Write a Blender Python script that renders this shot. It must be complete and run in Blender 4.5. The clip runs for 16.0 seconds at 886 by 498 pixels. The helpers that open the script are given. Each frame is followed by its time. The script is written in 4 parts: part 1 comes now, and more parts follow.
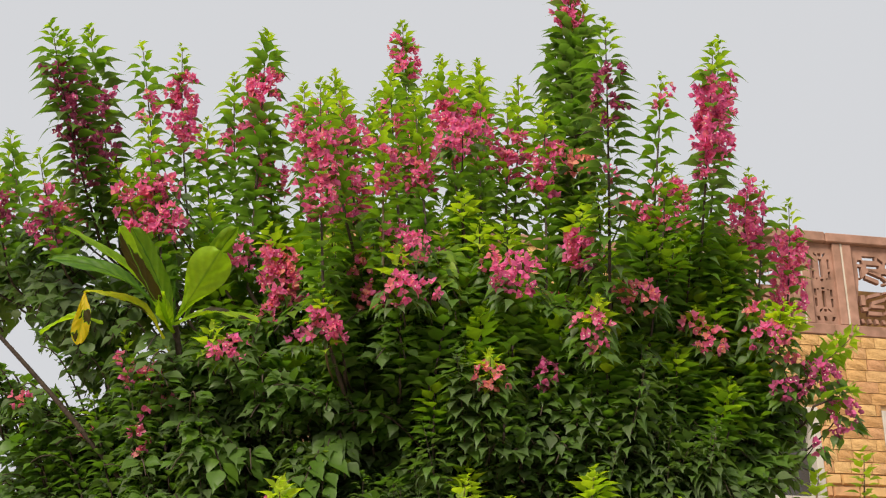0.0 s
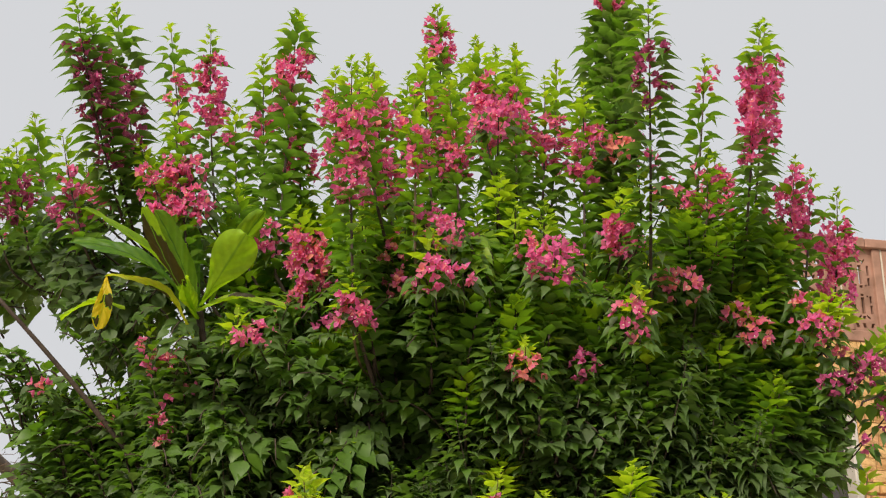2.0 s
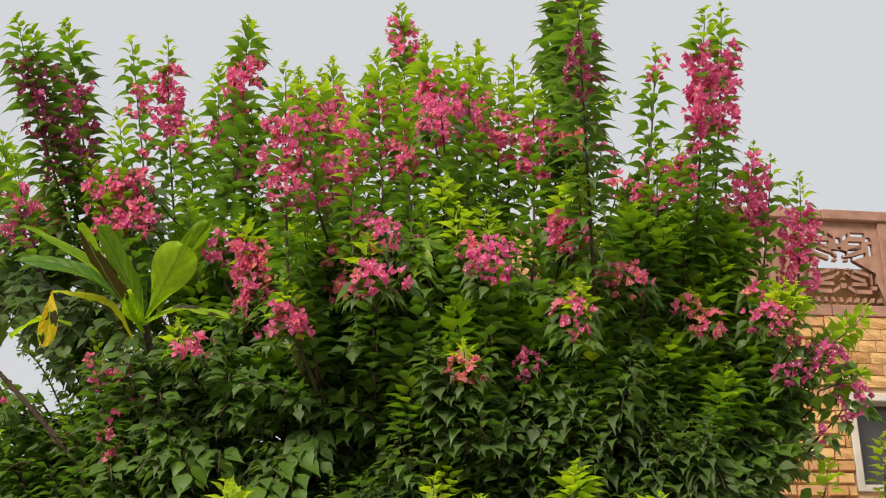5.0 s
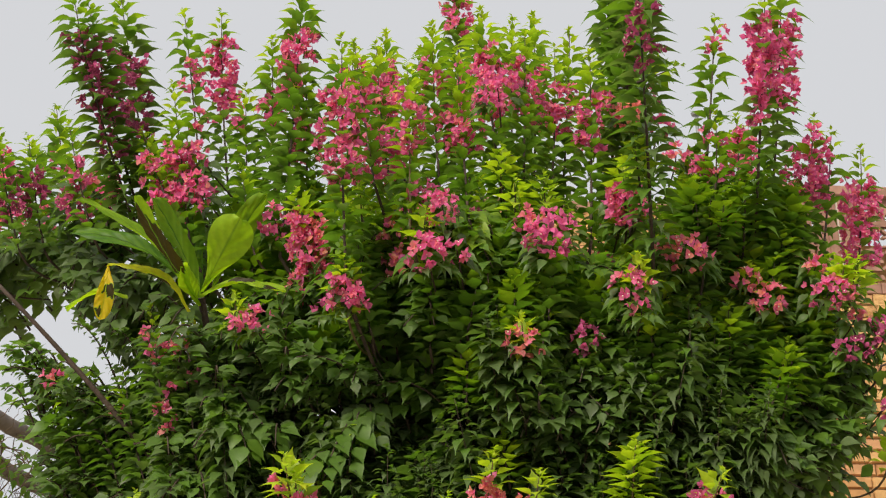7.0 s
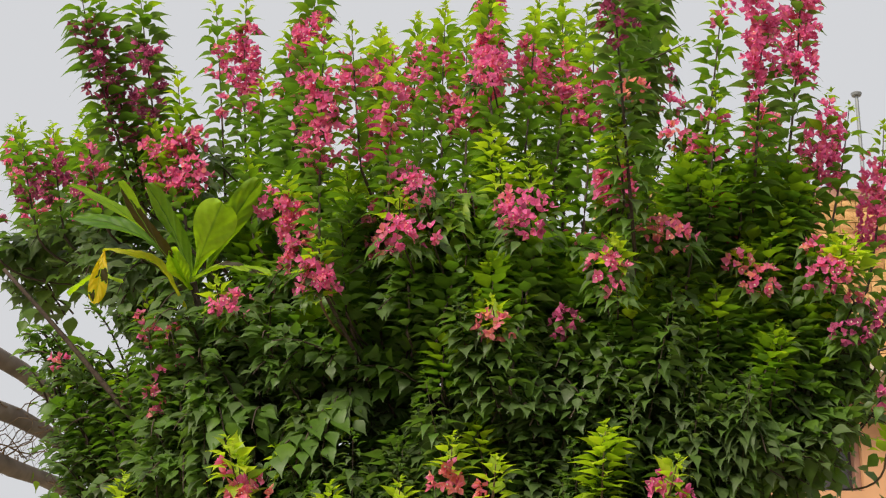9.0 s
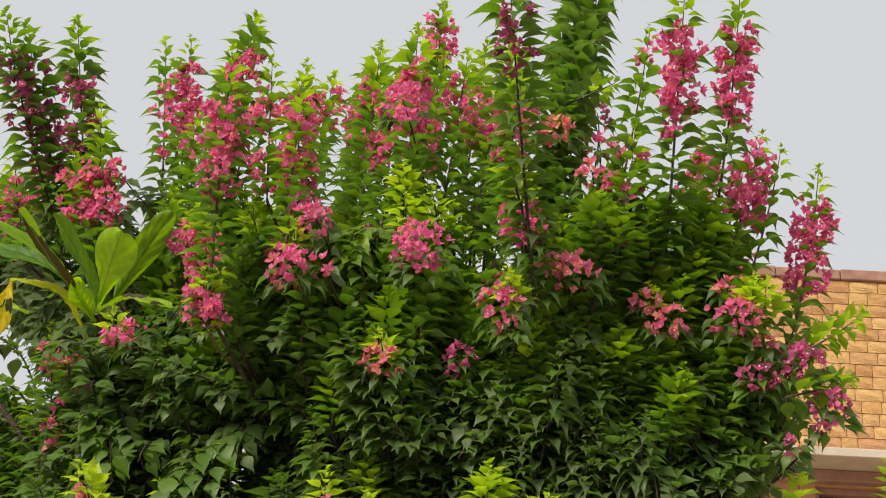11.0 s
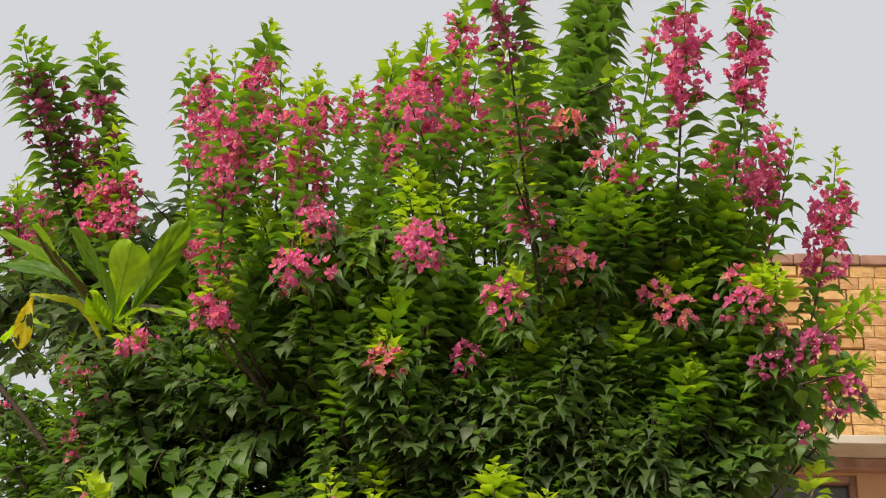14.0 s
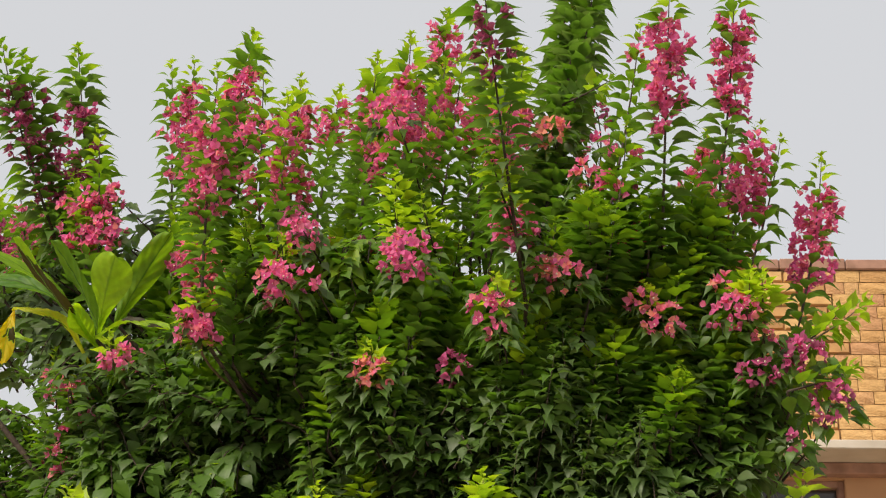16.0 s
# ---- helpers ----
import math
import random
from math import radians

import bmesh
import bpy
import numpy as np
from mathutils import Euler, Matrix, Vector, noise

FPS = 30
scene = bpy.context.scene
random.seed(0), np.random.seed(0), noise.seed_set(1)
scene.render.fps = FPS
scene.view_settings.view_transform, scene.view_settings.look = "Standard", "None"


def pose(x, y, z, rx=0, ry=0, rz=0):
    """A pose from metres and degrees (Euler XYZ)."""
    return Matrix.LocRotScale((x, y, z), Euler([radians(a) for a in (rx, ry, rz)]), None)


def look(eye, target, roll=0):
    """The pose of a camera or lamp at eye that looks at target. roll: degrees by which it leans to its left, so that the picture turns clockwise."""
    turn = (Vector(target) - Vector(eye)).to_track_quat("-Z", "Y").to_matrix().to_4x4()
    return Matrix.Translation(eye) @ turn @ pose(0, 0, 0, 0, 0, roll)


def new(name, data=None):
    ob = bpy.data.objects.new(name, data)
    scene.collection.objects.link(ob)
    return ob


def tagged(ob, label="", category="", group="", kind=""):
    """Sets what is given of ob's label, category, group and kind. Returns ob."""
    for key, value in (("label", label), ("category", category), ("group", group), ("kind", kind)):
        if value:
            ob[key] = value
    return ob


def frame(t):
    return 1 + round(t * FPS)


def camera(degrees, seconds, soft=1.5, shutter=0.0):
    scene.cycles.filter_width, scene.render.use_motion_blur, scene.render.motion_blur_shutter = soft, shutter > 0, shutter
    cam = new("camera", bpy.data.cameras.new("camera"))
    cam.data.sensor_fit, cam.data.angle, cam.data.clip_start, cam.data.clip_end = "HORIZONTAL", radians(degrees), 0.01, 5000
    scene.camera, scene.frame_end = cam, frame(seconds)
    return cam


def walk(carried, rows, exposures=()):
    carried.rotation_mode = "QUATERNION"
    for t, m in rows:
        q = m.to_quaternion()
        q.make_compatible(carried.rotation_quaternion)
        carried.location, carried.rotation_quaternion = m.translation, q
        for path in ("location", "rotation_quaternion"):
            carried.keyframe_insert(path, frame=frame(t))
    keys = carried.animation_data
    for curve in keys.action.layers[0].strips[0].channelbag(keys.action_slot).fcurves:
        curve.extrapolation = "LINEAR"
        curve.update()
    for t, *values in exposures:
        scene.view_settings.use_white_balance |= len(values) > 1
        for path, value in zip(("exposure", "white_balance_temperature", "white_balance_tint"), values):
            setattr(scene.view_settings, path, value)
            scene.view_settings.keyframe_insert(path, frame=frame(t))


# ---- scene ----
# Camera: seconds, place, heading (to the left of +y), upward tilt, lean
PATH = [
    (0.0, -0.000, 0.000, 1.600, 0.00, 21.00, -1.72),
    (0.5, 0.070, 0.016, 1.593, 0.90, 20.24, -1.60),
    (1.0, 0.064, 0.044, 1.603, 1.26, 20.79, -1.85),
    (1.5, -0.009, 0.125, 1.601, 1.24, 21.16, -1.25),
    (2.0, -0.000, 0.181, 1.604, 1.34, 21.28, -0.78),
    (2.5, 0.223, 0.230, 1.598, 3.94, 21.40, -0.67),
    (3.0, 0.377, 0.223, 1.609, 4.99, 21.27, 0.05),
    (3.2, 0.387, 0.224, 1.608, 4.55, 21.19, -0.44),
    (5.3, 0.340, 0.235, 1.640, 4.02, 20.97, -2.28),
    (5.5, 0.330, 0.246, 1.637, 4.02, 20.55, -2.39),
    (6.0, 0.301, 0.268, 1.638, 5.24, 20.22, -1.91),
    (6.5, 0.306, 0.270, 1.638, 5.94, 20.29, -1.63),
    (7.0, 0.311, 0.265, 1.637, 5.73, 20.33, -1.49),
    (7.5, 0.305, 0.267, 1.639, 5.19, 20.40, -1.97),
    (8.0, 0.333, 0.303, 1.644, 6.25, 20.41, -1.81),
    (8.5, 0.635, 0.378, 1.632, 11.22, 19.93, -0.03),
    (9.0, 0.853, 0.411, 1.640, 12.99, 19.92, 0.66),
    (9.5, 0.959, 0.564, 1.592, 12.51, 21.82, 0.51),
    (9.7, 1.005, 0.652, 1.590, 11.87, 22.61, 1.78),
    (11.8, 1.393, 0.693, 1.566, 18.47, 22.75, 2.50),
    (12.0, 1.417, 0.704, 1.566, 18.85, 22.47, 2.12),
    (12.5, 1.497, 0.752, 1.577, 20.90, 22.48, 0.97),
    (13.0, 1.515, 0.759, 1.579, 20.91, 22.53, 0.85),
    (13.5, 1.491, 0.764, 1.577, 19.91, 22.64, 2.00),
    (14.0, 1.489, 0.763, 1.578, 19.91, 22.87, 2.25),
    (14.5, 1.486, 0.773, 1.579, 19.89, 22.94, 2.31),
    (15.0, 1.478, 0.778, 1.579, 19.92, 23.08, 2.42),
    (15.5, 1.473, 0.780, 1.579, 19.77, 23.17, 2.46),
    (16.0, 1.483, 0.786, 1.590, 19.36, 23.20, 1.46),
]


def aim(x, y, z, heading, tilt, lean):
    h, p = radians(heading), radians(tilt)
    ahead = Vector((-math.sin(h) * math.cos(p), math.cos(h) * math.cos(p), math.sin(p)))
    return look((x, y, z), Vector((x, y, z)) + ahead, lean)


cam = camera(31.28, 16.0, soft=1.2)
walk(cam, [(row[0], aim(*row[1:])) for row in PATH])

# World: hazy bright sky, soft sun
world = bpy.data.worlds.new("sky")
scene.world = world
world.use_nodes = True
nt = world.node_tree
sky = nt.nodes.new("ShaderNodeTexSky")
sky.sky_type, sky.sun_disc = "NISHITA", False
sky.sun_elevation, sky.sun_rotation = radians(41), radians(206)
sky.dust_density, sky.air_density, sky.ozone_density = 6.0, 1.0, 1.0
haze = nt.nodes.new("ShaderNodeMix")
haze.data_type = "RGBA"
haze.inputs["Factor"].default_value = 0.93
haze.inputs["B"].default_value = (6.70, 6.75, 6.92, 1)
nt.links.new(sky.outputs[0], haze.inputs["A"])
bg = nt.nodes["Background"]
bg.inputs["Strength"].default_value = 0.105
nt.links.new(haze.outputs["Result"], bg.inputs["Color"])

sun_data = bpy.data.lights.new("sun", "SUN")
sun_data.energy, sun_data.angle, sun_data.color = 4.5, radians(22), (1.0, 0.90, 0.72)
sun = new("sun", sun_data)
# The sun stands high, behind the camera and to its left
sun.matrix_world = look((0, 0, 0), (-math.sin(radians(206)) * math.cos(radians(41)), -math.cos(radians(206)) * math.cos(radians(41)), -math.sin(radians(41))))
scene.view_settings.exposure = 0.0

# ---- materials ----
def material(name):
    m = bpy.data.materials.new(name)
    m.use_nodes = True
    return m, m.node_tree, m.node_tree.nodes["Principled BSDF"]


def ramp(nt, source, stops):
    r = nt.nodes.new("ShaderNodeValToRGB")
    els = r.color_ramp.elements
    while len(els) < len(stops):
        els.new(0.5)
    for e, (pos, col) in zip(els, stops):
        e.position, e.color = pos, (*col, 1)
    nt.links.new(source, r.inputs[0])
    return r.outputs[0]


def mixed(nt, a, b, factor, blend="MIX"):
    x = nt.nodes.new("ShaderNodeMix")
    x.data_type, x.blend_type = "RGBA", blend
    for key, v in (("Factor", factor), ("A", a), ("B", b)):
        if isinstance(v, (int, float)):
            x.inputs[key].default_value = v
        elif isinstance(v, tuple):
            x.inputs[key].default_value = (*v, 1)
        else:
            nt.links.new(v, x.inputs[key])
    return x.outputs["Result"]


def grain(nt, scale, detail=4.0, coords="Object"):
    tc = nt.nodes.new("ShaderNodeTexCoord")
    n = nt.nodes.new("ShaderNodeTexNoise")
    n.inputs["Scale"].default_value, n.inputs["Detail"].default_value = scale, detail
    nt.links.new(tc.outputs[coords], n.inputs["Vector"])
    return n.outputs["Fac"]


def relief(nt, shader, height, strength, distance):
    b = nt.nodes.new("ShaderNodeBump")
    b.inputs["Strength"].default_value, b.inputs["Distance"].default_value = strength, distance
    nt.links.new(height, b.inputs["Height"])
    nt.links.new(b.outputs[0], shader.inputs["Normal"])


def thin_leaf(name, stops, through_tint, share, rough, vary=0.35, spec=0.4):
    """A leaf or bract: colour by its age and tone, some light passing through the blade."""
    m, nt, p = material(name)
    age_tone = nt.nodes.new("ShaderNodeAttribute")
    age_tone.attribute_name = "age_tone"
    geo = nt.nodes.new("ShaderNodeNewGeometry")
    add = nt.nodes.new("ShaderNodeMath")
    add.operation = "MULTIPLY_ADD"
    sub = nt.nodes.new("ShaderNodeMath")
    sub.operation, sub.inputs[1].default_value = "SUBTRACT", 0.5
    nt.links.new(geo.outputs["Random Per Island"], sub.inputs[0])
    nt.links.new(sub.outputs[0], add.inputs[0])
    add.inputs[1].default_value = vary
    nt.links.new(age_tone.outputs["Fac"], add.inputs[2])
    col = ramp(nt, add.outputs[0], stops)
    col = mixed(nt, col, grain(nt, 60), 0.25, "OVERLAY")
    nt.links.new(col, p.inputs["Base Color"])
    p.inputs["Roughness"].default_value = rough
    p.inputs["Specular IOR Level"].default_value = spec
    relief(nt, p, grain(nt, 120, 3), 0.25, 0.002)
    t = nt.nodes.new("ShaderNodeBsdfTranslucent")
    nt.links.new(mixed(nt, col, through_tint, 1.0, "MULTIPLY"), t.inputs["Color"])
    mx = nt.nodes.new("ShaderNodeMixShader")
    mx.inputs[0].default_value = share
    nt.links.new(p.outputs[0], mx.inputs[1])
    nt.links.new(t.outputs[0], mx.inputs[2])
    nt.links.new(mx.outputs[0], nt.nodes["Material Output"].inputs["Surface"])
    return m


LEAF = thin_leaf("leaf", [(0.0, (0.102, 0.146, 0.060)), (0.15, (0.098, 0.164, 0.044)), (0.36, (0.094, 0.186, 0.022)), (0.6, (0.155, 0.258, 0.016)), (0.85, (0.32, 0.43, 0.025)), (1.0, (0.41, 0.50, 0.03))],
                 (1.5, 1.65, 0.6), 0.46, 0.46, 0.36, 0.42)
BRACT = thin_leaf("bract", [(0.0, (0.32, 0.085, 0.165)), (0.28, (0.60, 0.125, 0.305)), (0.48, (0.77, 0.165, 0.42)), (0.64, (0.77, 0.215, 0.385)), (0.8, (0.75, 0.225, 0.285)), (1.0, (0.84, 0.37, 0.27))],
                  (1.25, 1.1, 1.1), 0.5, 0.6, 0.5, 0.2)
BROAD = thin_leaf("broad_leaf", [(0.0, (0.05, 0.03, 0.012)), (0.25, (0.07, 0.17, 0.02)), (0.6, (0.31, 0.49, 0.02)), (1.0, (0.64, 0.47, 0.02))],
                  (1.6, 1.6, 0.5), 0.5, 0.5, 0.1, 0.3)


def plain(name, a, b, scale, rough, bump=0.4, depth=0.004, metal=0.0):
    m, nt, p = material(name)
    n = grain(nt, scale, 6)
    col = ramp(nt, n, [(0.3, a), (0.7, b)])
    col = mixed(nt, col, grain(nt, scale * 0.13, 3), 0.3, "OVERLAY")
    nt.links.new(col, p.inputs["Base Color"])
    p.inputs["Roughness"].default_value, p.inputs["Metallic"].default_value = rough, metal
    relief(nt, p, grain(nt, scale * 3, 5), bump, depth)
    return m


BARK = plain("bark", (0.03, 0.018, 0.013), (0.075, 0.05, 0.036), 40, 0.85, 0.8, 0.004)
YOUNG_STEM = plain("young_stem", (0.09, 0.05, 0.03), (0.16, 0.11, 0.05), 50, 0.7)
PETAL_WHITE = plain("flower_white", (0.75, 0.70, 0.55), (0.8, 0.76, 0.62), 30, 0.6)
MORTAR = plain("mortar", (0.42, 0.27, 0.14), (0.5, 0.34, 0.19), 3, 0.95)
RED_STONE = plain("red_sandstone", (0.22, 0.12, 0.085), (0.37, 0.205, 0.155), 5, 0.85, 0.5, 0.006)
PLASTER = plain("pink_plaster", (0.43, 0.235, 0.125), (0.52, 0.295, 0.165), 1.5, 0.9)
LEDGE = plain("grey_slab", (0.42, 0.36, 0.3), (0.52, 0.46, 0.4), 2.5, 0.9)
FRAME_GREY = plain("window_frame", (0.4, 0.36, 0.33), (0.5, 0.46, 0.42), 4, 0.7)
STEEL = plain("grey_steel", (0.22, 0.24, 0.26), (0.3, 0.32, 0.34), 8, 0.5, 0.2, 0.002, 0.4)
POLE_WOOD = plain("weathered_pole", (0.09, 0.072, 0.058), (0.20, 0.168, 0.14), 9, 0.8, 0.7, 0.006)
WIRE = plain("wire", (0.16, 0.15, 0.14), (0.26, 0.25, 0.24), 30, 0.5, 0.2, 0.001, 0.7)
GROUND = plain("bounce_ground", (0.29, 0.24, 0.17), (0.43, 0.37, 0.27), 1.2, 0.95, 0.8, 0.03)
GLASS, gnt, gp = material("dark_glass")
gp.inputs["Base Color"].default_value = (0.05, 0.045, 0.045, 1)
gp.inputs["Roughness"].default_value = 0.12

# Rock-faced sandstone: each block with its own tone
STONE, snt, sp = material("yellow_sandstone")
info = snt.nodes.new("ShaderNodeObjectInfo")
geo = snt.nodes.new("ShaderNodeNewGeometry")
tone = snt.nodes.new("ShaderNodeMath")
tone.operation = "ADD"
snt.links.new(info.outputs["Random"], tone.inputs[0])
snt.links.new(geo.outputs["Random Per Island"], tone.inputs[1])
frac = snt.nodes.new("ShaderNodeMath")
frac.operation = "FRACT"
snt.links.new(tone.outputs[0], frac.inputs[0])
scol = ramp(snt, frac.outputs[0], [(0.0, (0.40, 0.21, 0.085)), (0.35, (0.52, 0.30, 0.12)), (0.7, (0.56, 0.35, 0.15)), (1.0, (0.46, 0.24, 0.12))])
scol = mixed(snt, scol, grain(snt, 7, 6), 0.4, "OVERLAY")
snt.links.new(scol, sp.inputs["Base Color"])
sp.inputs["Roughness"].default_value = 0.9
relief(snt, sp, grain(snt, 9, 6), 0.8, 0.02)


# ---- mesh helpers ----
def mesh_object(name, verts, faces, mat, parent=None, label="", ages=None, smooth=False):
    me = bpy.data.meshes.new(name)
    me.from_pydata([tuple(v) for v in verts], [], faces)
    me.materials.append(mat)
    if ages is not None:
        a = me.attributes.new("age_tone", "FLOAT", "POINT")
        a.data.foreach_set("value", np.asarray(ages, dtype=np.float32))
    if smooth:
        me.polygons.foreach_set("use_smooth", [True] * len(me.polygons))
    me.update()
    ob = new(name, me)
    if parent:
        ob.parent = parent
    if label:
        tagged(ob, label)
    return ob


def part(name, bm, mat, parent=None, label="", smooth=False):
    me = bpy.data.meshes.new(name)
    bm.to_mesh(me)
    bm.free()
    me.materials.append(mat)
    if smooth:
        me.polygons.foreach_set("use_smooth", [True] * len(me.polygons))
    ob = new(name, me)
    if parent:
        ob.parent = parent
    if label:
        tagged(ob, label)
    return ob


def box(bm, lo, hi, bevel=0.0):
    """A box between two corners, its edges cut by bevel."""
    lo, hi = Vector(lo), Vector(hi)
    r = bmesh.ops.create_cube(bm, size=1, matrix=Matrix.Translation((lo + hi) / 2) @ Matrix.Diagonal((*(hi - lo), 1)))
    if bevel:
        edges = list({e for v in r["verts"] for e in v.link_edges})
        bmesh.ops.bevel(bm, geom=edges, offset=bevel, segments=1, affect="EDGES")
    return bm


def tube(points, radii, sides=7):
    """Verts and faces of a tapered tube along points."""
    verts, faces = [], []
    pts = [Vector(p) for p in points]
    for i, p in enumerate(pts):
        d = (pts[min(i + 1, len(pts) - 1)] - pts[max(i - 1, 0)]).normalized()
        a = d.orthogonal().normalized() if abs(d.z) > 0.9 else d.cross(Vector((0, 0, 1))).normalized()
        b = d.cross(a)
        for k in range(sides):
            w = 2 * math.pi * k / sides
            verts.append(p + radii[i] * (math.cos(w) * a + math.sin(w) * b))
    for i in range(len(pts) - 1):
        for k in range(sides):
            q = (k + 1) % sides
            faces.append((i * sides + k, i * sides + q, (i + 1) * sides + q, (i + 1) * sides + k))
    faces.append(tuple(range(sides - 1, -1, -1)))
    faces.append(tuple(range((len(pts) - 1) * sides, len(pts) * sides)))
    return verts, faces


def blade(widths, fold, rise, fall, twist=0.0):
    """A leaf of length 1 along +y: pairs of half widths on a midrib, edges raised by fold, the blade arching up and over to its tip."""
    verts, faces = [], []
    n = len(widths)
    for i, w in enumerate(widths):
        y = i / (n - 1)
        z = rise * y - fall * y ** 2.4
        s = twist * y
        for side in (-1, 0, 1):
            verts.append((side * w, y, z + abs(side) * w * fold + side * w * s))
    for i in range(n - 1):
        for j in (0, 1):
            faces.append((3 * i + j, 3 * i + j + 1, 3 * i + j + 4, 3 * i + j + 3))
    return np.array(verts), faces


LEAF_W = (0.02, 0.175, 0.25, 0.21, 0.115, 0.038, 0.003)
LEAVES = [blade(LEAF_W, f, r, d, t) for f, r, d, t in ((0.30, 0.18, 0.46, 0.05), (0.18, 0.24, 0.60, -0.08), (0.42, 0.10, 0.32, 0.0), (0.10, 0.28, 0.72, 0.12))]
HANGING = [blade((0.02, 0.23, 0.335, 0.285, 0.16, 0.05, 0.003), f, r, d, t) for f, r, d, t in ((0.28, 0.06, 0.20, 0.05), (0.16, 0.10, 0.34, -0.08), (0.36, 0.03, 0.12, 0.04), (0.10, 0.12, 0.42, 0.12))]
SMALL_LEAVES = [blade((0.02, 0.28, 0.18, 0.003), f, r, d, t) for f, r, d, t in ((0.3, 0.18, 0.4, 0.05), (0.15, 0.2, 0.6, -0.1))]
BRACTS = [blade((0.05, 0.26, 0.37, 0.24, 0.008), f, 0.0, d, t) for f, d, t in ((0.5, -0.2, 0.2), (0.3, 0.3, -0.25), (0.7, -0.35, 0.1), (0.4, 0.1, 0.35))]


class Foliage:
    """Gathers many blades into one mesh."""

    def __init__(self, kinds):
        self.kinds, self.rows = kinds, []

    def add(self, place, along, normal, size, age_tone):
        y = along.normalized()
        z = (normal - normal.dot(y) * y)
        z = z.normalized() if z.length > 1e-4 else y.orthogonal().normalized()
        x = y.cross(z)
        self.rows.append((place, x, y, z, size, age_tone, rng.randrange(len(self.kinds))))

    def build(self, name, mat, parent, label="", smooth=True):
        verts, faces, ages, base = [], [], [], 0
        for p, x, y, z, size, age_tone, k in self.rows:
            v, f = self.kinds[k]
            m = np.array([x, y, z]) * size
            verts.append(v @ m + np.array(p))
            faces += [tuple(base + i for i in q) for q in f]
            ages += [age_tone] * len(v)
            base += len(v)
        if not verts:
            return None
        return mesh_object(name, np.concatenate(verts), faces, mat, parent, label, ages, smooth)


rng = random.Random(7)
UP = Vector((0, 0, 1))


def jitter(a):
    return Vector((rng.uniform(-a, a), rng.uniform(-a, a), rng.uniform(-a, a)))


def bezier(a, b, c, n):
    return [(1 - t) ** 2 * a + 2 * t * (1 - t) * b + t * t * c for t in (i / (n - 1) for i in range(n))]


# ---- ground ----
# Out of view; its pale tone is set to bounce light up into the leaves
bm = bmesh.new()
bmesh.ops.create_grid(bm, x_segments=60, y_segments=60, size=1500)
for v in bm.verts:
    v.co.z = -0.06 * noise.noise(v.co * 0.01) - 0.02
ground = part("ground", bm, GROUND)
tagged(ground, "unseen ground, pale to bounce light", "ground", kind="structure")

# ---- bougainvillea ----
ROOT = Vector((0.05, 4.95, 0.0))
bush = new("bougainvillea_bush")
bush.location = ROOT
tagged(bush, "large bougainvillea with pink bracts and dense green leaves on upright shoots", "bush")


def under(ob, parent=bush):
    """Keep the place of ob in the world while it becomes a part of parent."""
    ob.parent = parent
    ob.matrix_parent_inverse = parent.matrix_world.inverted()
    return ob


bpy.context.view_layer.update()
trunk_pts = [ROOT + Vector((0.02 * math.sin(3 * z), 0.03 * math.cos(2 * z), z)) for z in (-0.05, 0.3, 0.7, 1.1, 1.5, 1.9)]
v, f = tube(trunk_pts, (0.13, 0.11, 0.095, 0.09, 0.08, 0.06), 12)
under(mesh_object("trunk", v, f, BARK, None, "thick grey-brown woody trunk", smooth=True))
CROWN = trunk_pts[3]


lone = []


def flower(bracts, eyes, place, out, size, tone):
    """One flower: three papery bracts round tiny pale tubes."""
    if place.y < 4.24 and place.z < 3.4 and len(lone) < 300 and rng.random() < 0.4:
        lone.append((place, out, size, rng.uniform(0, 6.28), tone))
        return
    side = out.orthogonal().normalized()
    other = out.cross(side)
    turn = rng.uniform(0, 6.28)
    for k in range(3):
        w = turn + k * 2.094 + rng.uniform(-0.3, 0.3)
        r = math.cos(w) * side + math.sin(w) * other
        along = out * rng.uniform(0.55, 1.2) + r
        bracts.add(place, along, out - 0.3 * r + jitter(0.25), size * rng.uniform(0.8, 1.15), tone + rng.uniform(-0.2, 0.2))
    if rng.random() < 0.3:
        eyes.append(place + out * size * 0.55)


# Bract tones: pink, hot pink, dull magenta, salmon, mauve pink, dull rose, pale rose, orange
TONES = (0.55, 0.48, 0.20, 0.76, 0.42, 0.22, 0.66, 0.95)


def finish(stem, leaves, bracts, eyes):
    """Hang gathered leaves and flowers on their stem."""
    if leaves.rows:
        tagged(under(leaves.build("leaves", LEAF, None), stem), kind="stuff")
    if bracts.rows:
        tagged(under(bracts.build("bloom", BRACT, None, "papery pink flowers"), stem), kind="stuff")
    if eyes:
        vs, fs = [], []
        for e in eyes:
            n = len(vs)
            vs += [e + Vector(d) * 0.003 for d in ((1, 0, 0), (-1, 0, 0), (0, 1, 0), (0, -1, 0), (0, 0, 1), (0, 0, -1))]
            fs += [tuple(n + j for j in t) for t in ((0, 2, 4), (2, 1, 4), (1, 3, 4), (3, 0, 4), (2, 0, 5), (1, 2, 5), (3, 1, 5), (0, 3, 5))]
        tagged(under(mesh_object("flower_centre", vs, fs, PETAL_WHITE, None, "tiny cream flowers"), stem), kind="stuff")


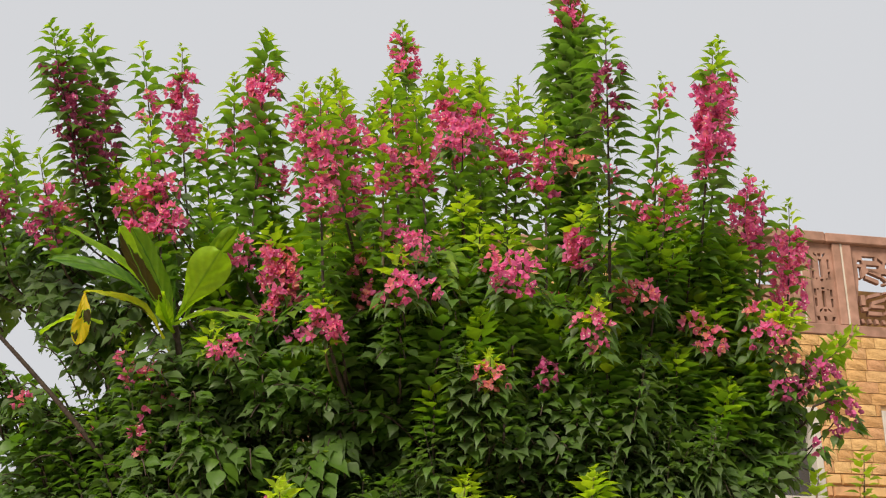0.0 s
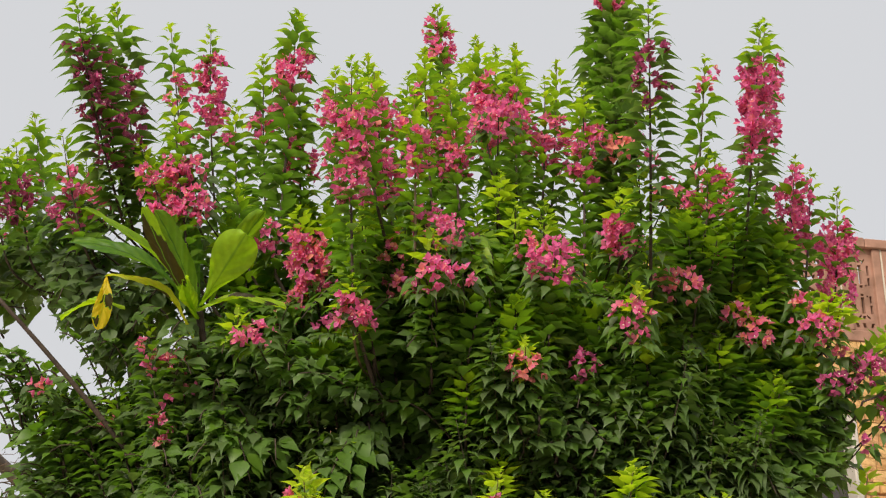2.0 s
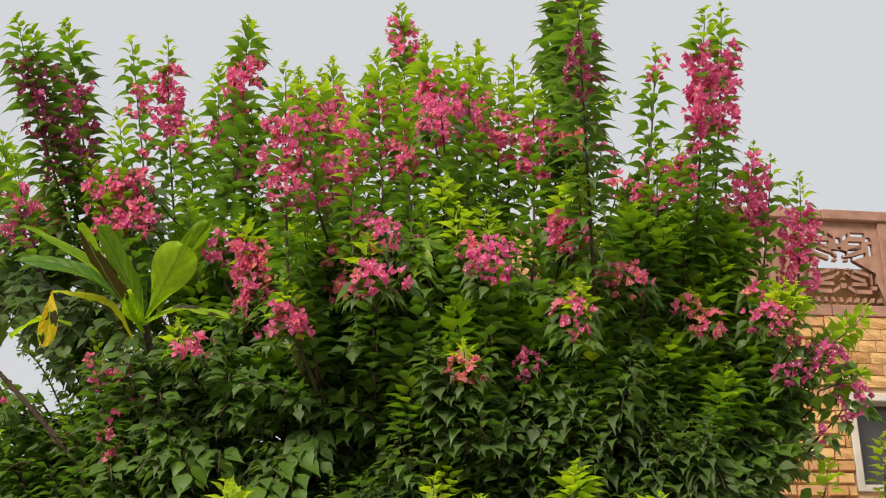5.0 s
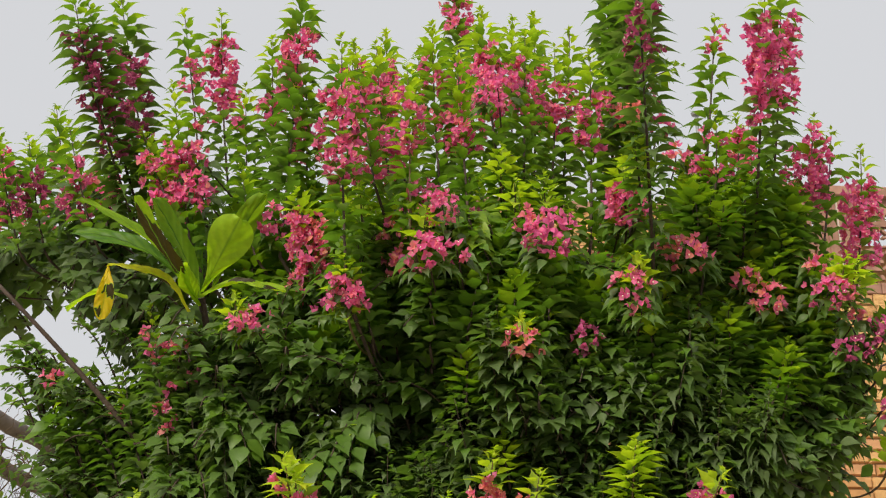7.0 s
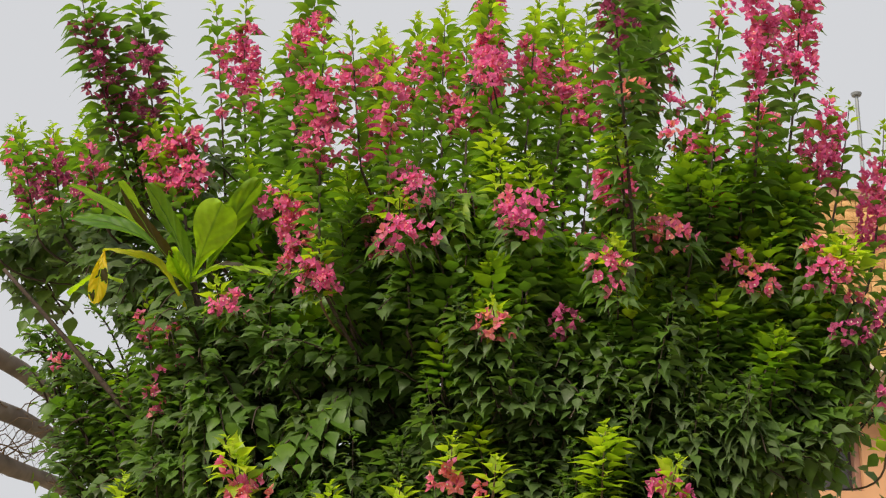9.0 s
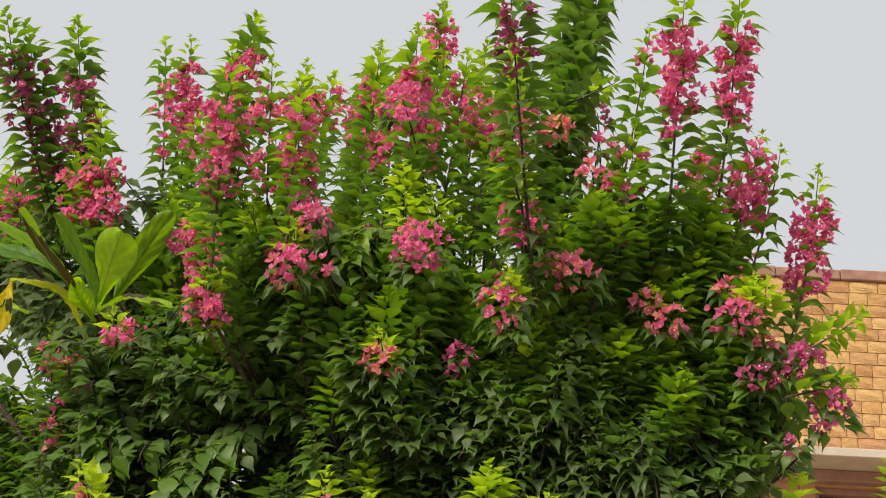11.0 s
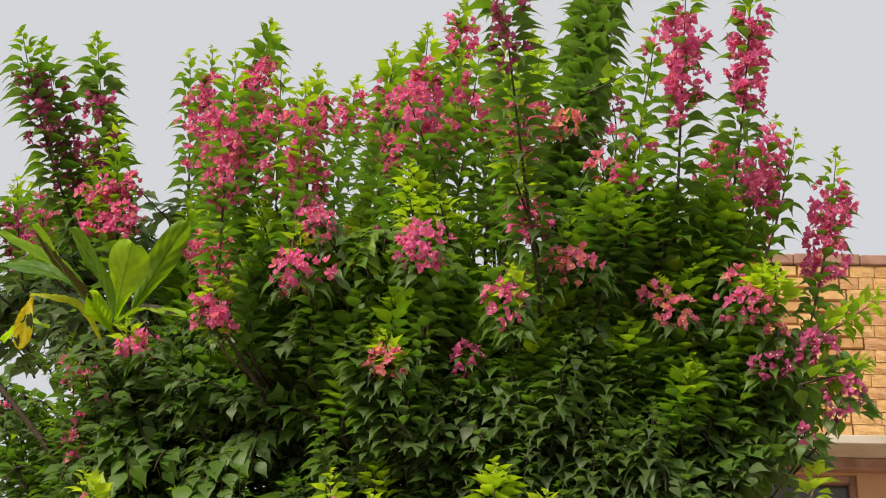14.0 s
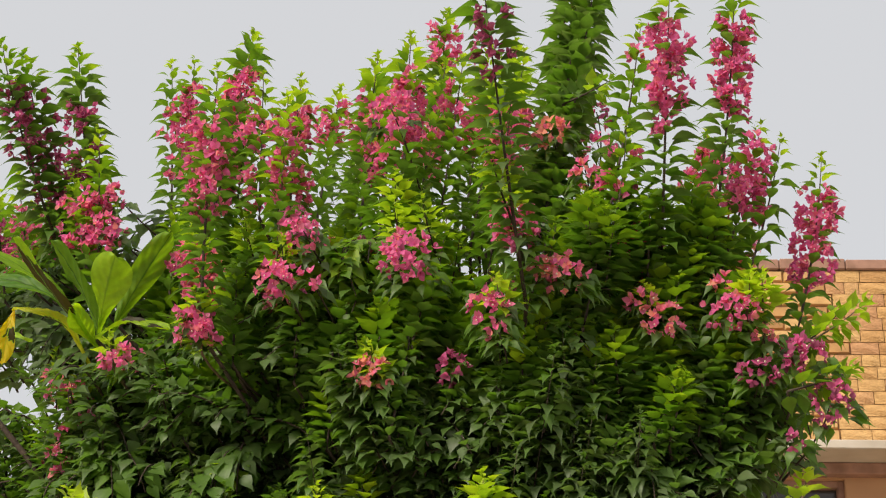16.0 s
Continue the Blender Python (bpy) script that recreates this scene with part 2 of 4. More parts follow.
def shoot(tip, base, blooms, young, leaf, kind=0, full=1.0):
    """An upright leafy shoot from base to tip, with bracts in stretches of its length."""
    tip, base = Vector(tip), Vector(base)
    leaf *= 1.12
    length = (tip - base).length
    lean = (tip - base).normalized()
    tall = length > 0.3
    mid = (tip + base) / 2 + jitter(0.025 * length) + Vector((lean.x, lean.y, 0)) * 0.12 * length
    line = bezier(base, mid, tip, 14)
    if base.z < 2.95 or base.x < -0.9 or not tall:
        limb = bezier(base + Vector((-0.1 * base.x, 0.3, -0.02)), base + Vector((0, 0.14, -0.06)), base, 7)[:-1]
    else:
        limb = bezier(CROWN + jitter(0.05), Vector((base.x * 0.6, max(base.y, 4.6) + 0.3, base.z - 0.35)), base, 7)[:-1]
    r0 = (0.0032 + 0.0026 * length) * (1 if young > 0.08 else 0.55)
    thick = 0.008 if base.x > -0.9 and base.z > 2.95 and tall else 0.0028
    radii = [thick - (thick - r0) * i / 6 for i in range(6)] + [r0 * (1 - 0.75 * i / 13) for i in range(14)]
    v, f = tube(limb + line, radii, 6)
    stem = under(mesh_object("shoot", v, f, BARK if young < 0.7 else YOUNG_STEM, None, smooth=True))
    leaves, bracts, eyes = Foliage(LEAVES if tall else HANGING), Foliage(BRACTS), []
    count = max(9, int(length * full / (0.0053 if tall else 0.0046)))
    turn = rng.uniform(0, 6.28)
    x = lean.orthogonal().normalized()
    y = lean.cross(x)
    for i in range(count):
        s = (i + rng.uniform(-0.4, 0.4)) / count
        k = max(0.0, s) * 13
        a = min(int(k), 12)
        p = line[a].lerp(line[a + 1], k - a)
        turn += 2.3999 + rng.uniform(-0.3, 0.3)
        r = math.cos(turn) * x + math.sin(turn) * y
        left = (1 - s) * length
        grown = min(1.0, 0.30 + left / 0.16) if tall else min(1.0, 0.5 + left / 0.10)
        size = leaf * grown * rng.uniform(0.78, 1.12)
        lift = 0.30 + 0.75 * max(0.0, 1 - left / 0.09)
        sag = rng.uniform(0.0, 0.22) if young > 0.08 else rng.uniform(0.2, 0.9)
        sag += 0.45 * max(0.0, min(1.0, (left - 0.4) / 0.3)) * rng.random()
        along = r + lift * lean - UP * sag
        age_tone = (0.20 if young > 0.08 else 0.1) + 0.62 * young * max(0.0, 1 - left / (0.13 + 0.5 * young)) + 0.2 * young
        if left < 0.085 and young > 0.08:
            age_tone = max(age_tone, 0.56 + 0.4 * young)
        q = p + r * (0.008 + 0.12 * size)
        dens = max([d for lo, hi, d in blooms if lo < s < hi] or [0.0])
        if not (dens and rng.random() < 0.6 * min(1.0, dens)):
            leaves.add(q, along, UP + 0.1 * r + jitter(0.2), size, age_tone + rng.uniform(-0.08, 0.08))
        if dens and rng.random() < dens * 0.95:
            w = turn + rng.uniform(-1.2, 1.2)
            rr = math.cos(w) * x + math.sin(w) * y
            heart = p + rr * rng.uniform(0.012, 0.050)
            for n in range(rng.randrange(4, 8)):
                spot = heart + jitter(0.014)
                out = (rr + (spot - heart) * 40 + UP * rng.uniform(-0.2, 0.5)).normalized()
                flower(bracts, eyes, spot, out, rng.uniform(0.016, 0.023), TONES[kind])
    for k in range(7):
        w = turn + 0.9 * k
        r = math.cos(w) * x + math.sin(w) * y
        leaves.add(tip + lean * 0.004 * k, r + lean * (0.15 + 0.12 * k), UP + 0.2 * r, leaf * (0.46 - 0.03 * k), min(1.0, (0.64 if young > 0.08 else 0.3) + 0.35 * young) + rng.uniform(-0.1, 0.1))
    finish(stem, leaves, bracts, eyes)
    return stem


heads = []


def veils(p):
    """Whether a leafy end at p would stand in front of a flower head."""
    return any(abs(p.x - c.x) < w + 0.035 and -h - 0.03 < p.z - c.z < h + 0.06 and p.y < c.y + 0.06 for c, w, h in heads)


def spray(centre, wide, high, kind):
    """A rounded head of flowers at the end of a twig that arches out of the leaves."""
    centre = Vector(centre)
    heads.append((centre, wide, high))
    back = centre + Vector((-0.15 * centre.x, 0.3, -0.12))
    line = bezier(back, centre + Vector((0, 0.12, -0.02)), centre + Vector((0, 0.0, 0.3 * high)), 8)
    v, f = tube(line, [0.0038 - 0.0003 * i for i in range(8)], 5)
    stem = under(mesh_object("flowering_twig", v, f, BARK, None, smooth=True))
    leaves, bracts, eyes = Foliage(LEAVES), Foliage(BRACTS), []
    for i in range(max(5, int(1.55 * math.pi * wide * high / 0.02 ** 2))):
        d = Vector((rng.gauss(0, 1), rng.gauss(-0.5, 1), rng.gauss(0.15, 1))).normalized()
        s = rng.uniform(0.3, 1.0) ** 0.5
        spot = centre + Vector((d.x * wide * s, d.y * 0.8 * wide * s, d.z * high * s))
        flower(bracts, eyes, spot, (d + Vector((0, -0.3, 0.1)) + jitter(0.4)).normalized(), rng.uniform(0.0155, 0.022), TONES[kind])
    for i in range(int(7 + 260 * wide)):
        w = rng.uniform(0, 6.28)
        r = Vector((math.cos(w), -abs(math.sin(w)) * 0.6, 0.0))
        p = centre + Vector((r.x * wide * 0.8, rng.uniform(0.0, 0.06), rng.uniform(-1.1, 0.4) * high))
        leaves.add(p, r + jitter(0.3) - UP * rng.uniform(0.2, 0.8), UP * 0.8 + Vector((0, -0.6, 0)) + jitter(0.3), rng.uniform(0.042, 0.06), 0.2 + rng.uniform(-0.1, 0.14))
    finish(stem, leaves, bracts, eyes)


# Tall shoots, fresh tips and short flowering shoots
shoot((-1.18, 4.29, 4.01), (-1.07, 4.58, 3.43), [(0.46, 0.82, 0.50)], 0.12, 0.080, 2, 0.85)
shoot((-1.16, 4.38, 4.02), (-1.05, 4.62, 3.43), [(0.28, 0.83, 0.50)], 0.12, 0.078, 2, 1.00)
shoot((-1.15, 4.64, 4.19), (-1.03, 4.70, 3.44), [(0.37, 0.72, 0.45)], 0.20, 0.076, 2, 1.00)
shoot((-1.07, 5.10, 4.38), (-0.94, 5.02, 3.42), [(0.67, 0.76, 0.30), (0.49, 0.57, 0.45)], 0.45, 0.064, 0, 0.62)
shoot((-0.91, 4.45, 3.76), (-0.83, 4.42, 3.20), [(0.52, 0.66, 0.70), (0.27, 0.44, 0.60)], 0.62, 0.056, 0, 1.00)
shoot((-0.90, 4.96, 4.28), (-0.83, 4.95, 3.39), [(0.59, 0.88, 1.00)], 0.42, 0.062, 1, 0.80)
shoot((-0.79, 4.88, 3.95), (-0.73, 4.75, 3.32), [(0.73, 0.78, 0.25)], 0.50, 0.060, 0, 1.00)
shoot((-0.97, 4.60, 3.63), (-0.93, 4.55, 3.36), [], 0.45, 0.050, 0, 0.80)
shoot((-0.58, 4.76, 4.22), (-0.60, 4.55, 3.24), [(0.69, 0.83, 1.00), (0.60, 0.67, 0.25)], 0.38, 0.074, 0, 0.85)
shoot((-0.70, 4.87, 4.12), (-0.65, 4.78, 3.36), [(0.57, 0.73, 0.40)], 0.55, 0.060, 0, 1.00)
shoot((-0.56, 4.72, 3.92), (-0.54, 4.65, 3.34), [(0.47, 0.68, 0.60)], 0.50, 0.056, 0, 1.00)
shoot((-0.34, 4.11, 3.69), (-0.33, 4.12, 2.95), [(0.45, 0.80, 0.62)], 0.42, 0.062, 0, 1.00)
shoot((-0.50, 5.30, 4.30), (-0.44, 5.00, 3.49), [(0.70, 0.86, 0.55)], 0.60, 0.056, 0, 0.90)
shoot((-0.39, 5.36, 4.38), (-0.33, 5.00, 3.48), [(0.53, 0.79, 0.80)], 0.65, 0.056, 0, 0.90)
shoot((-0.35, 4.40, 3.83), (-0.28, 4.30, 3.34), [(0.53, 0.82, 0.50), (0.12, 0.41, 0.30)], 0.50, 0.054, 0, 0.80)
shoot((-0.31, 4.57, 3.91), (-0.20, 4.35, 3.10), [(0.71, 0.88, 0.50), (0.37, 0.57, 0.80)], 0.60, 0.056, 0, 0.90)
shoot((-0.17, 4.20, 3.64), (-0.17, 4.20, 3.14), [(0.48, 0.80, 0.35)], 0.70, 0.056, 0, 0.90)
shoot((-0.16, 4.80, 4.09), (-0.12, 4.62, 3.27), [(0.46, 0.81, 0.30)], 0.60, 0.062, 0, 1.00)
shoot((-0.22, 4.95, 4.08), (-0.25, 4.80, 3.42), [(0.54, 0.82, 0.30)], 0.60, 0.056, 0, 0.90)
shoot((-0.13, 5.36, 4.58), (-0.12, 5.05, 3.48), [(0.76, 0.93, 0.85), (0.40, 0.59, 0.40)], 0.45, 0.060, 0, 0.95)
shoot((-0.04, 5.10, 4.21), (-0.07, 4.90, 3.44), [(0.42, 0.67, 0.45)], 0.60, 0.055, 0, 0.90)
shoot((-0.08, 4.75, 3.96), (-0.04, 4.55, 3.27), [(0.46, 0.71, 0.50)], 0.65, 0.055, 0, 0.90)
shoot((0.01, 4.64, 4.04), (0.09, 4.42, 3.19), [(0.54, 0.81, 0.90)], 0.60, 0.062, 0, 1.00)
shoot((0.08, 5.20, 4.31), (0.07, 4.95, 3.44), [(0.54, 0.83, 0.50)], 0.62, 0.058, 0, 0.95)
shoot((0.15, 5.28, 4.36), (0.12, 5.00, 3.46), [(0.54, 0.76, 0.70)], 0.60, 0.060, 0, 1.00)
shoot((0.14, 4.75, 4.01), (0.11, 4.60, 3.27), [(0.63, 0.81, 0.50)], 0.55, 0.056, 0, 1.00)
shoot((0.28, 4.93, 4.10), (0.22, 4.75, 3.37), [(0.42, 0.69, 0.55)], 0.58, 0.060, 0, 0.85)
shoot((0.23, 4.80, 3.97), (0.19, 4.70, 3.37), [(0.52, 0.78, 0.50)], 0.60, 0.055, 0, 0.80)
shoot((0.34, 4.61, 3.85), (0.31, 4.50, 3.21), [(0.49, 0.84, 0.40)], 0.58, 0.060, 0, 1.00)
shoot((0.47, 4.94, 4.56), (0.40, 4.66, 3.32), [(0.78, 0.97, 1.00)], 0.15, 0.074, 1, 0.95)
shoot((0.52, 4.92, 4.38), (0.43, 4.62, 3.29), [], 0.15, 0.072, 0, 0.90)
shoot((0.42, 4.95, 4.30), (0.39, 4.68, 3.33), [], 0.15, 0.070, 0, 0.80)
shoot((0.47, 3.90, 3.74), (0.47, 4.30, 3.01), [(0.68, 0.86, 0.45)], 0.14, 0.075, 2, 0.85)
shoot((0.72, 4.58, 3.92), (0.63, 4.50, 3.29), [(0.84, 0.92, 0.40)], 0.55, 0.060, 0, 0.62)
shoot((0.69, 4.50, 3.56), (0.64, 4.45, 3.18), [(0.51, 0.92, 0.20)], 0.55, 0.055, 0, 0.90)
shoot((0.85, 4.34, 3.90), (0.77, 4.52, 3.20), [(0.52, 0.84, 1.00), (0.41, 0.49, 0.40)], 0.30, 0.070, 1, 0.90)
shoot((0.96, 4.80, 4.16), (0.83, 4.85, 3.24), [(0.56, 0.87, 1.00), (0.25, 0.43, 0.20)], 0.30, 0.070, 1, 0.90)
shoot((1.01, 4.78, 3.66), (0.90, 4.60, 3.15), [(0.39, 0.89, 0.95)], 0.40, 0.058, 1, 0.75)
shoot((1.06, 4.80, 3.62), (0.97, 4.65, 3.17), [(0.44, 0.68, 0.30)], 0.40, 0.056, 1, 0.60)
shoot((1.16, 4.90, 3.60), (1.07, 4.82, 3.07), [(0.27, 0.82, 1.10)], 0.40, 0.056, 1, 0.85)
shoot((0.81, 5.10, 3.83), (0.76, 4.90, 3.38), [(0.44, 0.89, 0.60)], 0.40, 0.056, 0, 0.80)
shoot((-1.59, 5.30, 4.14), (-1.41, 5.05, 3.52), [(0.30, 0.74, 0.18)], 0.40, 0.060, 0, 0.80)
shoot((-1.28, 4.60, 3.73), (-1.19, 4.62, 3.36), [(0.20, 0.66, 0.25)], 0.55, 0.058, 0, 0.80)
shoot((-1.71, 5.40, 4.05), (-1.50, 5.15, 3.46), [(0.27, 0.73, 0.25)], 0.35, 0.062, 0, 0.90)
shoot((-1.34, 5.10, 3.90), (-1.26, 4.95, 3.50), [(0.25, 0.62, 0.25)], 0.50, 0.056, 0, 0.90)
shoot((-1.54, 4.67, 3.76), (-1.46, 4.72, 3.37), [(0.24, 0.63, 0.40)], 0.40, 0.064, 2, 0.90)
shoot((-1.48, 4.78, 3.78), (-1.41, 4.80, 3.40), [(0.26, 0.68, 0.40)], 0.45, 0.062, 2, 0.90)
shoot((-1.80, 4.80, 3.75), (-1.68, 4.85, 3.38), [(0.26, 0.68, 0.40)], 0.40, 0.062, 2, 0.90)
shoot((-2.10, 5.60, 4.19), (-1.80, 5.35, 3.63), [(0.10, 0.81, 0.50)], 0.30, 0.064, 0, 0.80)
shoot((-1.93, 5.60, 4.16), (-1.71, 5.35, 3.62), [(0.11, 0.86, 0.50)], 0.30, 0.064, 0, 0.80)
shoot((-1.01, 4.50, 3.64), (-0.88, 4.42, 3.31), [(0.20, 0.67, 0.50)], 0.62, 0.052, 0, 0.90)
shoot((0.60, 4.72, 3.85), (0.45, 4.75, 3.81), [], 0.10, 0.045, 0, 0.80)
shoot((-0.94, 4.42, 3.04), (-0.85, 4.42, 2.50), [], 0.10, 0.060, 0, 1.00)
shoot((-0.84, 4.40, 2.97), (-0.78, 4.42, 2.49), [], 0.10, 0.060, 0, 1.00)
shoot((-1.06, 4.58, 2.91), (-0.98, 4.55, 2.59), [], 0.14, 0.060, 0, 1.00)
shoot((-1.19, 4.70, 2.93), (-1.09, 4.66, 2.61), [], 0.30, 0.056, 0, 1.00)
shoot((-1.29, 4.70, 2.96), (-1.20, 4.70, 2.64), [], 0.30, 0.056, 0, 1.00)
shoot((-0.70, 4.30, 2.80), (-0.67, 4.30, 2.44), [], 0.05, 0.066, 0, 1.10)
shoot((1.01, 4.62, 2.69), (0.86, 4.50, 2.54), [], 0.05, 0.062, 0, 1.00)
shoot((0.43, 4.18, 3.03), (0.43, 4.24, 2.98), [], 0.85, 0.050, 0, 1.00)
shoot((0.12, 4.15, 2.87), (0.12, 4.22, 2.82), [], 0.80, 0.050, 0, 1.00)
shoot((-0.65, 4.22, 3.00), (-0.67, 4.30, 2.93), [], 0.70, 0.050, 0, 1.00)
shoot((0.74, 4.45, 3.08), (0.74, 4.50, 3.02), [], 0.75, 0.050, 0, 1.00)
shoot((1.00, 4.46, 3.09), (0.98, 4.52, 3.02), [], 0.90, 0.055, 0, 1.20)
shoot((1.03, 4.46, 3.08), (1.02, 4.52, 3.02), [], 0.90, 0.055, 0, 1.20)
shoot((0.41, 4.36, 3.38), (0.41, 4.42, 3.23), [(0.00, 0.61, 0.90)], 0.60, 0.052, 0, 1.00)
shoot((-0.51, 4.36, 3.35), (-0.46, 4.42, 3.10), [(0.07, 0.79, 0.80)], 0.60, 0.052, 0, 1.00)
shoot((-0.33, 4.08, 3.03), (-0.33, 4.14, 2.90), [(0.27, 0.74, 0.90)], 0.75, 0.050, 0, 1.00)
shoot((1.26, 4.66, 3.07), (1.08, 4.55, 2.92), [], 0.72, 0.042, 0, 0.80)
shoot((1.20, 4.64, 3.05), (1.08, 4.55, 2.92), [], 0.60, 0.040, 0, 0.70)
shoot((1.22, 4.62, 2.88), (1.07, 4.50, 2.80), [], 0.50, 0.052, 0, 0.80)
shoot((0.56, 4.42, 2.80), (0.56, 4.48, 2.74), [], 0.62, 0.060, 0, 1.00)
shoot((0.44, 4.10, 3.32), (0.45, 4.20, 3.23), [], 0.60, 0.050, 0, 0.80)
shoot((-0.12, 4.12, 3.17), (-0.14, 4.20, 3.10), [], 0.60, 0.050, 0, 1.00)
shoot((0.19, 4.30, 3.32), (0.19, 4.40, 3.23), [], 0.60, 0.050, 0, 1.00)
shoot((0.07, 4.40, 3.46), (0.06, 4.45, 3.35), [], 0.68, 0.052, 0, 1.00)
shoot((0.11, 4.30, 3.32), (0.10, 4.38, 3.23), [], 0.62, 0.050, 0, 1.00)
shoot((-0.20, 4.30, 3.29), (-0.21, 4.40, 3.23), [], 0.55, 0.050, 0, 1.00)
shoot((-0.32, 4.30, 3.33), (-0.33, 4.40, 3.25), [], 0.50, 0.050, 0, 1.00)
shoot((-0.41, 3.74, 2.44), (-0.41, 3.82, 2.36), [(0.00, 0.47, 0.35)], 0.90, 0.055, 0, 1.00)
shoot((-0.39, 3.76, 2.40), (-0.39, 3.82, 2.33), [(0.00, 0.69, 0.50)], 0.50, 0.050, 3, 1.00)
shoot((0.04, 4.06, 2.50), (0.02, 4.12, 2.41), [(0.00, 0.51, 0.50)], 0.85, 0.055, 3, 1.00)
shoot((0.15, 4.04, 2.44), (0.13, 4.10, 2.36), [(0.00, 0.43, 0.40)], 0.85, 0.055, 3, 1.00)
shoot((0.39, 4.22, 2.55), (0.37, 4.27, 2.38), [], 0.90, 0.064, 0, 1.30)
shoot((0.58, 3.98, 2.41), (0.55, 4.05, 2.34), [(0.00, 0.59, 0.70)], 0.70, 0.052, 4, 1.00)
shoot((-0.07, 3.99, 2.38), (-0.09, 4.05, 2.28), [], 0.90, 0.055, 0, 1.00)
shoot((-0.26, 4.05, 2.39), (-0.28, 4.10, 2.29), [], 0.80, 0.055, 0, 1.00)
shoot((-0.96, 4.40, 2.51), (-0.98, 4.45, 2.41), [], 0.80, 0.055, 0, 1.00)
shoot((0.05, 4.33, 2.67), (0.04, 4.38, 2.63), [], 0.60, 0.055, 0, 1.00)
shoot((0.05, 4.30, 2.60), (0.06, 4.35, 2.49), [], 0.50, 0.058, 0, 1.00)
shoot((-0.47, 4.27, 2.54), (-0.44, 4.32, 2.50), [], 0.62, 0.055, 0, 1.20)
shoot((-0.36, 4.31, 2.61), (-0.29, 4.40, 2.69), [], 0.35, 0.055, 0, 1.00)
shoot((1.32, 4.95, 2.76), (1.30, 4.95, 2.58), [], 0.90, 0.046, 0, 0.80)
shoot((1.09, 4.62, 2.62), (1.07, 4.60, 2.54), [], 0.85, 0.050, 0, 1.00)

# Flower heads
spray((0.21, 4.17, 3.11), 0.075, 0.067, 4)
spray((0.15, 4.25, 3.18), 0.039, 0.057, 3)
spray((0.41, 4.20, 2.97), 0.052, 0.046, 0)
spray((0.43, 4.20, 2.90), 0.024, 0.020, 0)
spray((0.12, 4.17, 2.82), 0.047, 0.043, 3)
spray((-0.61, 4.22, 2.94), 0.061, 0.034, 0)
spray((0.56, 4.29, 3.08), 0.069, 0.045, 3)
spray((0.51, 4.32, 3.11), 0.033, 0.033, 3)
spray((0.78, 4.45, 2.99), 0.049, 0.046, 3)
spray((0.73, 4.45, 3.05), 0.034, 0.029, 3)
spray((0.95, 4.47, 3.00), 0.073, 0.048, 0)
spray((0.28, 4.30, 2.86), 0.044, 0.040, 5)
spray((0.32, 4.58, 3.16), 0.048, 0.043, 3)
spray((0.40, 4.38, 3.26), 0.039, 0.061, 0)
spray((-0.47, 4.38, 3.21), 0.044, 0.088, 3)
spray((-0.33, 4.09, 2.96), 0.028, 0.031, 3)
spray((-0.24, 4.33, 3.18), 0.036, 0.066, 3)
spray((-0.08, 4.15, 3.20), 0.049, 0.057, 0)
spray((-0.12, 4.10, 3.06), 0.062, 0.051, 0)
spray((-0.04, 4.12, 3.06), 0.028, 0.027, 0)
spray((-0.21, 4.30, 3.09), 0.041, 0.039, 3)
spray((-0.42, 4.30, 2.99), 0.032, 0.023, 5)
spray((-0.56, 4.50, 3.09), 0.032, 0.034, 3)
spray((-0.01, 4.40, 3.25), 0.039, 0.034, 5)
spray((1.11, 4.54, 2.90), 0.066, 0.049, 2)
spray((1.16, 4.56, 2.78), 0.057, 0.052, 2)
spray((1.07, 4.54, 2.69), 0.024, 0.019, 2)
spray((1.01, 4.52, 2.86), 0.029, 0.026, 2)
spray((-1.27, 4.66, 3.49), 0.061, 0.054, 2)
spray((-1.15, 4.62, 3.50), 0.042, 0.035, 0)
spray((-1.24, 4.66, 3.56), 0.037, 0.028, 0)
spray((-0.82, 4.42, 3.42), 0.049, 0.050, 0)
spray((-0.82, 4.44, 3.53), 0.030, 0.037, 0)
spray((-0.94, 4.42, 2.98), 0.027, 0.024, 6)
spray((-0.91, 4.42, 2.93), 0.040, 0.029, 6)
spray((-0.85, 4.42, 2.93), 0.029, 0.034, 6)
spray((-0.80, 4.40, 2.84), 0.023, 0.022, 6)
spray((-0.87, 4.40, 2.81), 0.023, 0.020, 6)
spray((-0.88, 4.40, 2.75), 0.028, 0.028, 6)
spray((-0.88, 4.40, 2.70), 0.018, 0.015, 6)
spray((-1.07, 4.60, 2.82), 0.028, 0.023, 6)
spray((-1.29, 4.60, 2.92), 0.032, 0.020, 6)
spray((0.81, 5.10, 3.73), 0.042, 0.062, 0)
spray((0.44, 4.65, 3.67), 0.048, 0.048, 7)
spray((0.93, 4.50, 3.10), 0.033, 0.024, 3)
spray((1.02, 4.50, 2.94), 0.031, 0.029, 3)
spray((0.07, 4.35, 3.63), 0.069, 0.053, 0)
spray((0.51, 4.92, 3.85), 0.039, 0.041, 0)
spray((0.54, 4.79, 3.69), 0.049, 0.026, 0)
spray((0.57, 4.52, 3.46), 0.039, 0.039, 3)
spray((0.69, 4.50, 3.38), 0.024, 0.026, 0)
spray((-0.61, 4.50, 3.33), 0.046, 0.051, 0)
spray((-0.51, 4.40, 3.10), 0.027, 0.044, 3)
spray((-0.14, 4.22, 3.26), 0.045, 0.052, 0)
spray((0.41, 4.45, 3.31), 0.053, 0.021, 0)
